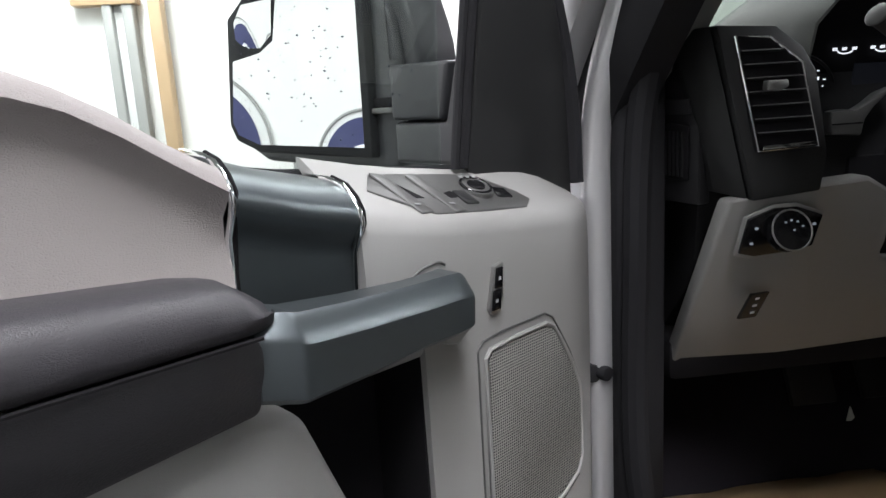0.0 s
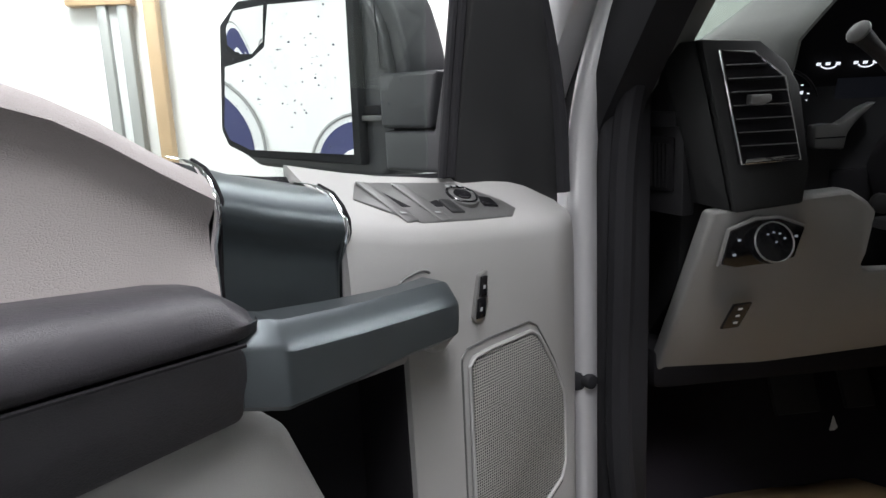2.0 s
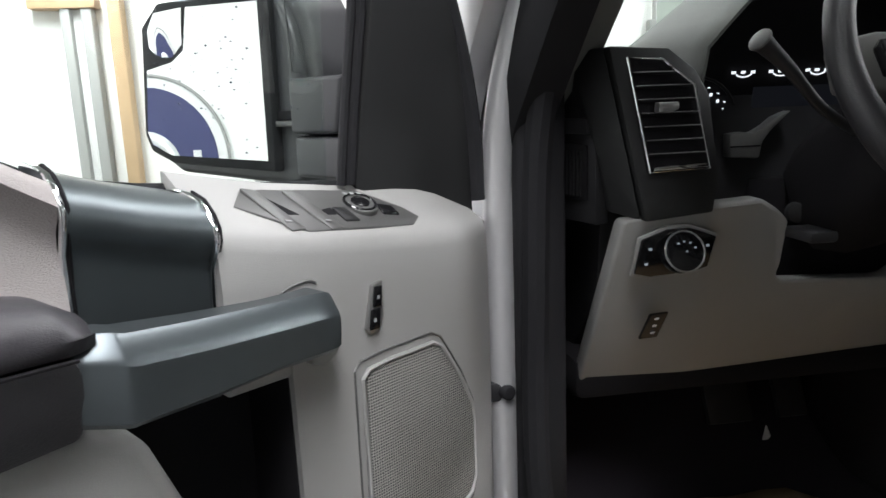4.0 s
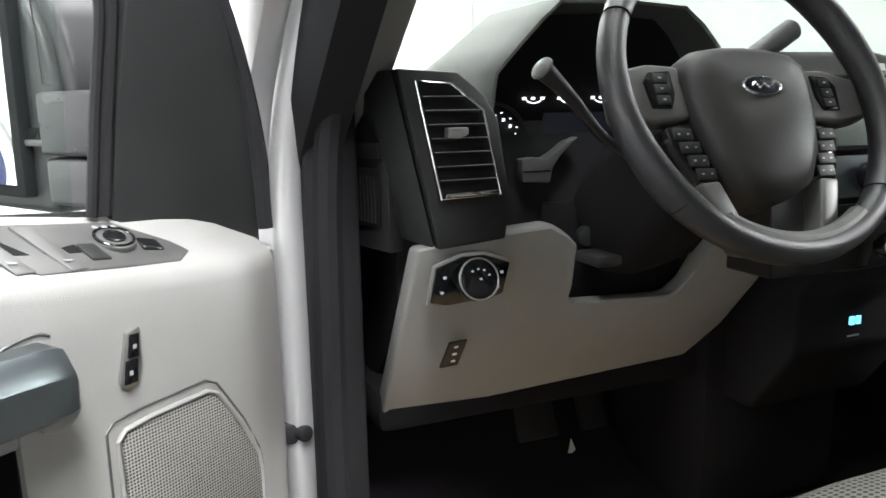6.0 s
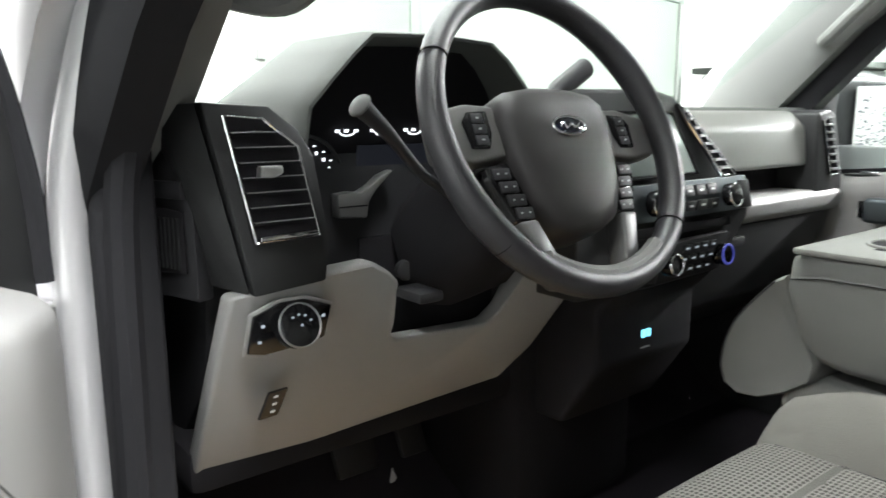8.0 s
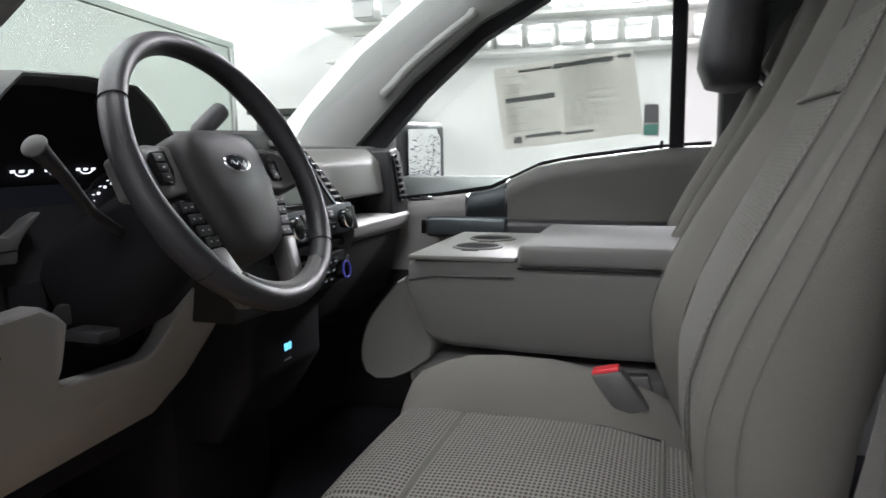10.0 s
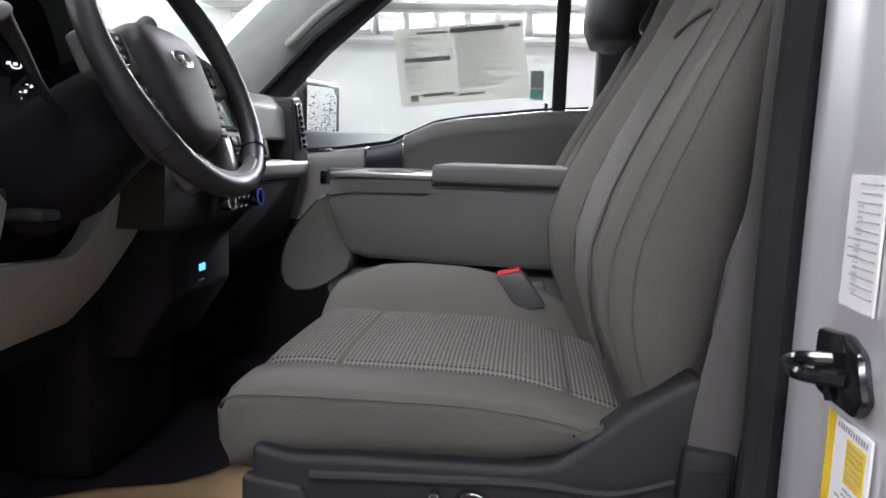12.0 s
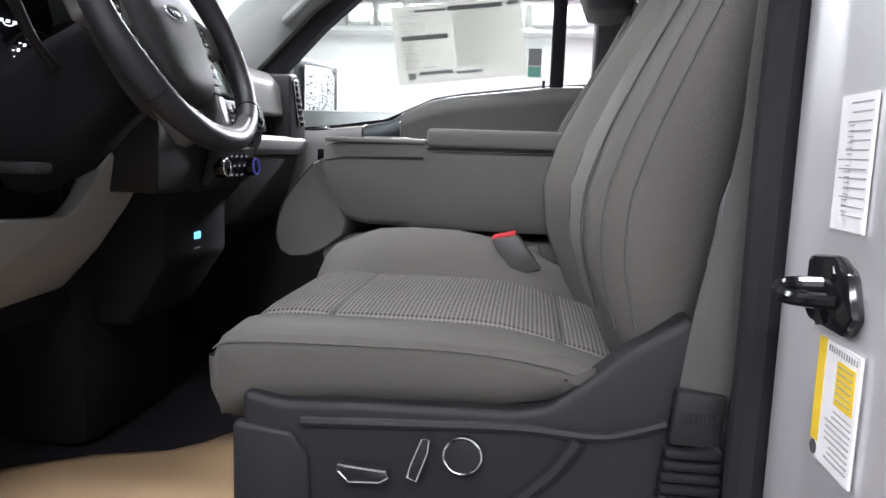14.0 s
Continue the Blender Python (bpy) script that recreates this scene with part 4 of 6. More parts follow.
dial = part("dial", disc((-0.628, 0.785, 1.391), (0, -1, 0.35), 0.0265, 0.018, 36, 0.003), GLOSS_BLACK, lamp_switch)
part("dial_ring", ringed((-0.628, 0.769, 1.3965), (0, -1, 0.35), 0.0262, 0.0012), SATIN, dial, "chrome ring")
for dx, dz in ((-0.010, 0.010), (-0.002, 0.012), (0.006, 0.010), (0.012, 0.004), (0.0, 0.0)):
    part("dial_mark", box(-0.628 + dx, -0.6255 + dx, 0.7655 + 0.35 * dz, 0.767 + 0.35 * dz, 1.396 + dz, 1.398 + dz, 0), GLOW_DIM, dial)
for x in (-0.670, -0.592):
    for z in (1.400, 1.378):
        part("key_mark", box(x - 0.002, x + 0.002, face_y(z) - 0.0068, face_y(z) - 0.005, z - 0.0015, z + 0.0015, 0), GLOW_DIM, lamp_switch)
keys = thing("dimmer_switch", (-0.632, 0.85, 1.27), "small black three-button switch in the knee panel", "switch")
part("panel", prism([(-0.648, 1.252), (-0.642, 1.295), (-0.616, 1.297), (-0.622, 1.254)], -0.004, 0.003, lambda x, z, y: Vector((x, face_y(z) + y, z)), 0.0015), GLOSS_BLACK, keys)
for z in (1.262, 1.274, 1.286):
    part("key_mark", prism([(-0.635, z), (-0.634, z + 0.003), (-0.629, z + 0.003), (-0.630, z)], -0.0052, -0.003, lambda x, z2, y: Vector((x, face_y(z2) + y, z2))), PAPER_WHITE, keys)

# instrument hood
HOOD = [(-0.572, 1.500), (-0.590, 1.56), (-0.592, 1.648), (-0.560, 1.682), (-0.527, 1.715), (-0.500, 1.738), (-0.400, 1.742), (-0.302, 1.737), (-0.270, 1.715), (-0.238, 1.683), (-0.205, 1.64), (-0.190, 1.56)]
rings = []
hc = (-0.39, 1.58)
for y, grow in ((1.16, 1.04), (1.0, 1.03), (0.84, 1.02), (0.806, 1.012), (0.798, 0.995), (0.800, 0.972), (0.82, 0.955), (0.93, 0.90)):
    rings.append([Vector((hc[0] + (x - hc[0]) * grow, y + (0.03 if z < 1.6 else 0.0), hc[1] + (z - hc[1]) * grow * (0.72 if y > 1.1 else 1.0))) for x, z in HOOD])
part("cluster_hood", loft(rings, False), DASH_TOP, dash, "charcoal instrument hood", 50)
cluster = part("gauge_panel", prism([(hc[0] + (x - hc[0]) * 0.93, hc[1] + (z - hc[1]) * 0.93) for x, z in HOOD], lambda x, z: 0.905 - (z - 1.55) * 0.25, 0.99, lambda x, z, y: Vector((x, y, z))), VOID, dash, "dark instrument cluster with lit gauges")


def gauge_at(x, z, y=0.0):
    return Vector((x, 0.902 - (z - 1.55) * 0.25 + y, z))


for gx, a0, da in ((-0.558, 78, -17), (-0.255, 102, 17)):
    part("gauge_ring", tube([gauge_at(gx + 0.068 * math.cos(a), 1.545 + 0.068 * math.sin(a)) for a in [i * math.pi / 16 for i in range(32)]], 0.0025, 6, True), CHARCOAL, cluster)
    for k in range(6):
        a = radians(a0 + k * da)
        px, pz = gx + 0.050 * math.cos(a), 1.545 + 0.050 * math.sin(a)
        part("gauge_mark", prism([(px - 0.0011, pz - 0.0022), (px + 0.0011, pz - 0.0022), (px + 0.0011, pz + 0.0022), (px - 0.0011, pz + 0.0022)], -0.004, 0.0, gauge_at), GLOW_WHITE, cluster)
        a += radians(da / 2)
        px, pz = gx + 0.057 * math.cos(a), 1.545 + 0.057 * math.sin(a)
        part("gauge_tick", prism([(px - 0.0008, pz - 0.0008), (px + 0.0008, pz - 0.0008), (px + 0.0008, pz + 0.0008), (px - 0.0008, pz + 0.0008)], -0.004, 0.0, gauge_at), GLOW_WHITE, cluster)
arc = [radians(14 - 5 * k) for k in range(7)]
part("red_zone", prism([(-0.558 + 0.050 * math.cos(a), 1.545 + 0.056 * math.sin(a)) for a in arc] + [(-0.558 + 0.062 * math.cos(a), 1.545 + 0.064 * math.sin(a)) for a in arc[::-1]], -0.004, 0.0, gauge_at), GLOW_RED, cluster)
part("info_screen", prism([(-0.470, 1.548), (-0.470, 1.597), (-0.33, 1.597), (-0.33, 1.548)], -0.004, 0.0, gauge_at), SCREEN, cluster, "dim blue information screen")
part("trip_line", prism([(-0.448, 1.551), (-0.448, 1.556), (-0.418, 1.556), (-0.418, 1.551)], -0.006, -0.003, gauge_at), GLOW_WHITE, cluster)
part("warning_lamp", prism([(-0.438, 1.538), (-0.438, 1.545), (-0.425, 1.545), (-0.425, 1.538)], -0.006, -0.003, gauge_at), GLOW_AMBER, cluster)
for k in range(4):
    x = -0.490 + k * 0.056
    part("small_gauge", tube([gauge_at(x + 0.012 * math.cos(a), 1.617 - 0.006 * math.sin(a), -0.003) for a in [radians(20 + 20 * j) for j in range(8)]], 0.0011, 5), GLOW_WHITE, cluster)
    for q in (-0.015, -0.001, 0.014):
        part("small_mark", prism([(x + q - 0.0022, 1.6155), (x + q - 0.0022, 1.6195), (x + q + 0.0022, 1.6195), (x + q + 0.0022, 1.6155)], -0.004, 0.0, gauge_at), GLOW_WHITE, cluster)
TAB = [(-0.520, 1.503), (-0.521, 1.535), (-0.50, 1.537), (-0.485, 1.535), (-0.468, 1.544), (-0.452, 1.556), (-0.430, 1.564), (-0.444, 1.552), (-0.460, 1.538), (-0.472, 1.522), (-0.476, 1.500)]
part("cluster_tab", prism(TAB, 0.858, 0.88, lambda x, z, y: Vector((x, y, z)), 0.003), SWITCH_GREY, dash, "satin grey cluster trim")
part("tab_groove", box(-0.520, -0.476, 0.8572, 0.859, 1.5165, 1.5185, 0), VOID, dash)

# dash top and passenger side
part("dash_top", prism([(0.83, 1.625), (0.86, 1.652), (1.0, 1.655), (1.25, 1.615), (1.40, 1.56), (0.95, 1.56)], -0.19, 0.765, lambda y, z, x: Vector((x, y, z)), 0.01, 3), DASH_TOP, dash, "charcoal soft dash top")
part("dash_top", prism([(0.88, 1.60), (0.95, 1.635), (1.25, 1.60), (1.40, 1.55), (0.95, 1.55)], -0.745, -0.57, lambda y, z, x: Vector((x, y, z)), 0.01, 3), DASH_TOP, dash)
part("upper_glovebox", prism([(0.79, 1.525), (0.80, 1.61), (0.835, 1.644), (0.93, 1.65), (0.93, 1.525)], 0.19, 0.63, lambda y, z, x: Vector((x, y, z)), 0.01, 3), SEAT_VINYL, dash, "grey upper glovebox lid")
part("dash_shelf", box(0.19, 0.645, 0.86, 0.92, 1.46, 1.53, 0.004), VOID, dash)
part("shelf_ledge", prism([(0.765, 1.435), (0.76, 1.462), (0.78, 1.472), (0.90, 1.47), (0.90, 1.42), (0.78, 1.42)], 0.17, 0.755, lambda y, z, x: Vector((x, y, z)), 0.006, 3), GREY_VINYL, dash, "light grey shelf ledge")
glove = part("glovebox", prism([(0.785, 1.42), (0.83, 1.25), (0.95, 1.16), (1.05, 1.16), (0.92, 1.42)], 0.18, 0.74, lambda y, z, x: Vector((x, y, z)), 0.008), CHARCOAL, dash, "charcoal glovebox door")
part("glovebox_latch", box(0.30, 0.38, 0.785, 0.80, 1.375, 1.395, 0.004), BLACK_PLASTIC, glove)
rv = part("vent_pod", prism([(0.635, 1.462), (0.625, 1.64), (0.68, 1.648), (0.71, 1.635), (0.765, 1.50), (0.765, 1.46)], 0.772, 0.92, lambda x, z, y: Vector((x, y, z)), 0.008, 3), CHARCOAL, dash, "charcoal air vent housing")
RV = [(0.640, 1.625), (0.668, 1.63), (0.735, 1.505), (0.690, 1.503)]
part("vent_cavity", prism(RV, 0.7695, 0.775, lambda x, z, y: Vector((x, y, z))), VOID, rv)
part("vent_rim", tube([(x, 0.768, z) for x, z in RV], 0.003, 8, True), CHROME, rv)
for i in range(7):
    z = 1.612 - i * 0.0165
    x0 = inter(z, (1.503, 1.625), (0.690, 0.640)) + 0.003
    x1 = inter(z, (1.505, 1.63), (0.735, 0.668)) - 0.003
    part("slat", box(x0, x1, 0.762, 0.770, z, z + 0.005, 0.001), SWITCH_GREY, rv)

# centre stack
stack = thing("center_stack", (0.02, 0.75, 1.25), "dark centre stack with touchscreen, vents and climate controls", "control panel")
part("stack_body", prism([(-0.215, 1.662), (-0.19, 1.675), (0.01, 1.678), (0.062, 1.668), (0.225, 1.475), (0.225, 1.455), (0.17, 1.36), (-0.02, 1.355), (-0.20, 1.36), (-0.23, 1.47)], lambda x, z: inter(z, (1.35, 1.42, 1.50, 1.68), (0.725, 0.705, 0.690, 0.755)), 0.92, lambda x, z, y: Vector((x, y, z)), 0.008, 3), CHARCOAL, stack, "charcoal stack housing")


def stack_at(x, z, y=0.0):
    return Vector((x, inter(z, (1.35, 1.42, 1.50, 1.68), (0.725, 0.705, 0.690, 0.755)) + y, z))


screen = part("touchscreen", prism([(-0.135, 1.545), (-0.135, 1.637), (0.035, 1.637), (0.062, 1.545)], -0.003, 0.004, stack_at, 0.001), SCREEN_GREY, stack, "grey-green glossy touchscreen")
part("screen_rim", tube([stack_at(x, z, -0.002) for x, z in ((-0.14, 1.541), (-0.14, 1.641), (0.037, 1.641), (0.067, 1.541))], 0.003, 6, True), GLOSS_BLACK, screen)
part("hazard_key", prism([(-0.03, 1.650), (-0.03, 1.660), (0.015, 1.660), (0.015, 1.650)], -0.005, 0.003, stack_at, 0.001), SATIN, stack)
SV = [(0.058, 1.655), (0.078, 1.645), (0.178, 1.535), (0.135, 1.535)]
part("vent_cavity", prism(SV, -0.001, 0.004, stack_at), VOID, stack)
part("vent_rim", tube([stack_at(x, z, -0.003) for x, z in SV], 0.0028, 6, True), CHROME, stack)
for i in range(8):
    z = 1.641 - i * 0.0135
    x0 = inter(z, (1.535, 1.655), (0.135, 0.058)) + 0.002
    x1 = inter(z, (1.535, 1.645), (0.178, 0.078)) - 0.002
    part("slat", prism([(x0, z), (x1, z), (x1, z + 0.004), (x0, z + 0.004)], -0.008, 0.0, stack_at), SWITCH_GREY, stack)
part("radio_panel", prism([(-0.14, 1.475), (-0.14, 1.532), (0.205, 1.532), (0.222, 1.475)], -0.004, 0.004, stack_at, 0.001), DARK_TRIM, stack, "dark grey radio button panel")
for r in range(2):
    for c in range(4):
        x = -0.02 + c * 0.033
        z = 1.484 + r * 0.024
        part("radio_key", prism([(x, z), (x, z + 0.017), (x + 0.027, z + 0.017), (x + 0.027, z)], -0.007, 0.0, stack_at, 0.0015), CHARCOAL, stack)
        part("key_print", prism([(x + 0.009, z + 0.007), (x + 0.009, z + 0.010), (x + 0.018, z + 0.010), (x + 0.018, z + 0.007)], -0.008, -0.006, stack_at), PAPER_WHITE, stack)
for x, z, r in ((0.137, 1.503, 0.019), (-0.07, 1.503, 0.02)):
    part("radio_knob", disc(stack_at(x, z, -0.003), (0, -1, 0.2), r, 0.018, 24, 0.003), GLOSS_BLACK, stack)
    part("knob_ring", ringed(stack_at(x, z, -0.019), (0, -1, 0.2), r * 0.93, 0.0016), CHROME, stack)
part("side_keys", prism([(0.178, 1.478), (0.178, 1.525), (0.205, 1.525), (0.217, 1.478)], -0.008, 0.0, stack_at, 0.0015), CHARCOAL, stack)
part("tray_slot", prism([(-0.12, 1.448), (-0.12, 1.464), (0.16, 1.464), (0.17, 1.448)], -0.002, 0.004, stack_at, 0.001), VOID, stack)
climate = part("climate_panel", prism([(-0.03, 1.366), (-0.03, 1.435), (0.150, 1.440), (0.160, 1.372)], -0.014, 0.004, stack_at, 0.003), BLACK_PLASTIC, stack, "black climate control panel")
for x, glow in ((-0.012, None), (0.136, GLOW_BLUE)):
    part("climate_knob", disc(stack_at(x, 1.400, -0.012), (0, -1, 0.1), 0.019, 0.02, 24, 0.003), GLOSS_BLACK, climate)
    part("knob_ring", ringed(stack_at(x, 1.4015, -0.031), (0, -1, 0.1), 0.0165, 0.002), glow or CHROME, climate)
for c in range(4):
    for r in range(3):
        x = 0.018 + c * 0.025
        z = 1.378 + r * 0.019
        part("climate_key", prism([(x, z), (x, z + 0.013), (x + 0.02, z + 0.013), (x + 0.02, z)], -0.017, -0.01, stack_at, 0.001), CHARCOAL, climate)
        part("key_print", prism([(x + 0.006, z + 0.005), (x + 0.006, z + 0.008), (x + 0.014, z + 0.008), (x + 0.014, z + 0.005)], -0.018, -0.016, stack_at), GLOW_DIM, climate)
# Socket panel coloured near-black so it sinks into the shade below the stack.
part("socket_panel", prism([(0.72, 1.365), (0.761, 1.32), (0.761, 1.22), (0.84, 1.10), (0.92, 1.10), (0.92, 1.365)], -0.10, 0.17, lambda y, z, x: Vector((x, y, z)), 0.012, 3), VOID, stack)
for x in (0.015, 0.029):
    part("usb_socket", box(x, x + 0.010, 0.758, 0.764, 1.256, 1.270, 0.001), GLOW_CYAN, stack, "cyan backlit charging socket")
part("socket_print", box(0.014, 0.040, 0.7605, 0.763, 1.236, 1.239, 0), PRINT_GREY, stack)

# ---- steering wheel and column ----
WT = radians(26.8)
WHEEL = Matrix.Translation((-0.356, 0.613, 1.616)) @ Matrix(((1, 0, 0, 0), (0, math.sin(WT), -math.cos(WT), 0), (0, math.cos(WT), math.sin(WT), 0), (0, 0, 0, 1))) @ Matrix.Rotation(radians(-1.5), 4, "Z")


def wheel_at(x, y, h):
    return WHEEL @ Vector((x, y, h))


wheel = thing("steering_wheel", wheel_at(0, 0, -0.1), "black leather steering wheel with dark grey spokes", "steering wheel")
rings = []
for k in range(72):
    a = 2 * math.pi * k / 72
    thick = 0.0165 + 0.002 * max(0, math.cos(2 * (a - radians(35)))) ** 4
    rings.append([wheel_at(math.cos(a) * (0.186 + thick * 0.9 * math.cos(b)), math.sin(a) * (0.186 + thick * 0.9 * math.cos(b)), thick * 1.08 * math.sin(b)) for b in [2 * math.pi * j / 14 for j in range(14)]])
rings.append(rings[0])
bm = loft(rings, True, False)
bmesh.ops.remove_doubles(bm, verts=bm.verts[:], dist=1e-6)
rim = part("rim", bm, BLACK_LEATHER, wheel, "black leather-wrapped rim", 180)
for a in (28, 152, 222, 318):
    a = radians(a)
    c = Vector((math.cos(a), math.sin(a), 0)) * 0.186
    part("seam", tube([WHEEL @ (c + Vector((math.cos(a), math.sin(a), 0)) * 0.0158 * math.cos(b) + Vector((0, 0, 1)) * 0.0185 * math.sin(b)) for b in [2 * math.pi * j / 14 for j in range(14)]], 0.0010, 5, True), VOID, rim)


def hub_at(x, y, h):
    return wheel_at(x, y, h - 0.022)


HUB = [(-0.092, 0.020), (-0.088, 0.042), (-0.070, 0.056), (-0.035, 0.062), (0.0, 0.063), (0.035, 0.062), (0.070, 0.056), (0.088, 0.042), (0.092, 0.020), (0.086, -0.025), (0.072, -0.075), (0.052, -0.108), (0.025, -0.120), (0.0, -0.121), (-0.025, -0.120), (-0.052, -0.108), (-0.072, -0.075), (-0.086, -0.025)]
rings = []
for grow, h in ((1.0, -0.05), (1.0, 0.0), (0.985, 0.012), (0.93, 0.022), (0.80, 0.028), (0.55, 0.032), (0.25, 0.033)):
    rings.append([hub_at(x * grow, y * grow - 0.006 * (1 - grow), h) for x, y in HUB])
hub = part("airbag_cover", loft(rings), HUB_GREY, wheel, "charcoal airbag cover", 60)
oval = [(0.027 * math.cos(a), 0.0115 * math.sin(a)) for a in [2 * math.pi * k / 28 for k in range(28)]]
badge = part("badge", prism([(x, y + 0.004) for x, y in oval], 0.026, 0.0345, hub_at, 0.001), BADGE_DARK, wheel, "dark oval badge with chrome rim")
part("badge_rim", tube([hub_at(x, y + 0.004, 0.0345) for x, y in oval], 0.0016, 6, True), CHROME, badge)
part("badge_stroke", tube(smooth_curve([hub_at(x, y + 0.004, 0.0350) for x, y in ((-0.016, -0.002), (-0.010, 0.004), (-0.005, -0.003), (0.002, 0.002), (0.009, -0.002), (0.016, 0.003))], 4), 0.0012, 5), CHROME, badge)
for s in (-1, 1):
    spoke = part("spoke", prism([(s * 0.086, 0.040), (s * 0.128, 0.042), (s * 0.178, 0.030), (s * 0.180, -0.022), (s * 0.135, -0.030), (s * 0.086, -0.024)], -0.018, 0.010, hub_at, 0.006, 3), SPOKE_GREY, wheel, "satin grey spoke")
    pad = part("button_pad", prism([(s * 0.102, 0.032), (s * 0.130, 0.030), (s * 0.140, 0.018), (s * 0.136, -0.014), (s * 0.110, -0.014), (s * 0.102, 0.004)], 0.008, 0.0125, hub_at, 0.002), GLOSS_BLACK, spoke, "gloss black button pad")
    for j in range(3):
        part("button", box(s * 0.120 - 0.009, s * 0.120 + 0.009, -0.010 + j * 0.013, 0.0015 + j * 0.013, 0.011, 0.0145, 0.0012, hub_at), BLACK_PLASTIC, pad)
        part("button_print", box(s * 0.120 - 0.002, s * 0.120 + 0.002, -0.0055 + j * 0.013, -0.0035 + j * 0.013, 0.0143, 0.0148, 0, hub_at), PRINT_GREY, pad)
    low = part("button_wing", prism([(s * 0.088, -0.028), (s * 0.124, -0.034), (s * 0.120, -0.052), (s * 0.100, -0.100), (s * 0.078, -0.104), (s * 0.070, -0.085)], -0.02, 0.008, hub_at, 0.004), GLOSS_BLACK, wheel, "gloss black lower button wing")
    for j in range(4):
        part("button", box(s * (0.104 - 0.006 * j) - 0.013, s * (0.104 - 0.006 * j) + 0.013, -0.050 - j * 0.0155, -0.0365 - j * 0.0155, 0.006, 0.0105, 0.0015, hub_at), BLACK_PLASTIC, low)
        for q in (-0.006, 0.006):
            part("button_print", box(s * (0.104 - 0.006 * j) + q - 0.0016, s * (0.104 - 0.006 * j) + q + 0.0016, -0.0445 - j * 0.0155, -0.0425 - j * 0.0155, 0.0103, 0.0108, 0, hub_at), PRINT_GREY, low)
    part("lower_spoke", prism([(s * 0.072, -0.098), (s * 0.100, -0.100), (s * 0.080, -0.150), (s * 0.066, -0.176), (s * 0.044, -0.180), (s * 0.054, -0.150)], -0.018, 0.012, hub_at, 0.005, 3), SPOKE_GREY, wheel, "satin grey lower spoke")
part("rim_insert", tube(smooth_curve([wheel_at(0.176 * math.cos(a), 0.176 * math.sin(a), 0.004) for a in [radians(238 + 8 * k) for k in range(9)]], 3), 0.0115, 8), SPOKE_GREY, wheel, "satin grey rim insert")
part("hub_shaft", disc(hub_at(0, -0.01, -0.12), hub_at(0, 0, 1) - hub_at(0, 0, 0), 0.06, 0.08, 24), VOID, wheel)

column = thing("steering_column", (-0.362, 0.85, 1.42), "black plastic steering column shroud with stalks", "steering column")
rings = []
for d, hx, hy, oy in ((-0.045, 0.058, 0.050, -0.015), (-0.07, 0.070, 0.062, -0.02), (-0.15, 0.074, 0.072, -0.03), (-0.23, 0.078, 0.085, -0.045), (-0.30, 0.07, 0.08, -0.05)):
    rings.append([wheel_at(hx * cx, oy + hy * cy, d) for cx, cy in ((-1, -0.5), (-0.7, -0.9), (0, -1), (0.7, -0.9), (1, -0.5), (1, 0.5), (0.7, 0.9), (0, 1), (-0.7, 0.9), (-1, 0.5))])
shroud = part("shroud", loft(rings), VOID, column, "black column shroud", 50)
part("ignition_barrel", disc((-0.43, 0.84, 1.425), (-0.3, -0.9, 0), 0.014, 0.015, 20, 0.003), CHARCOAL, column)
part("tilt_lever", box(-0.475, -0.435, 0.74, 0.80, 1.40, 1.415, 0.005), BLACK_PLASTIC, column)
stalk = smooth_curve([(-0.43, 0.735, 1.54), (-0.48, 0.73, 1.57), (-0.53, 0.72, 1.615), (-0.575, 0.71, 1.648)], 5)
part("turn_stalk", tube(stalk, [0.0065 + 0.006 * (i / (len(stalk) - 1)) ** 3 for i in range(len(stalk))], 12), BLACK_PLASTIC, column, "charcoal indicator stalk")
part("stalk_tip", disc(stalk[-1], stalk[-1] - stalk[-2], 0.0145, 0.003, 20, 0.002), SWITCH_GREY, column)
lever = smooth_curve([(-0.30, 0.76, 1.60), (-0.24, 0.765, 1.645), (-0.20, 0.77, 1.672), (-0.14, 0.772, 1.707)], 5)
part("gear_lever", tube(lever, [0.007 + 0.009 * min(1, max(0, (i - 7) / 3)) for i in range(len(lever))], 12), BLACK_PLASTIC, column, "black column gear lever")
part("lever_end", disc(lever[-1], lever[-1] - lever[-2], 0.014, 0.004, 16, 0.002), DARK_TRIM, column)


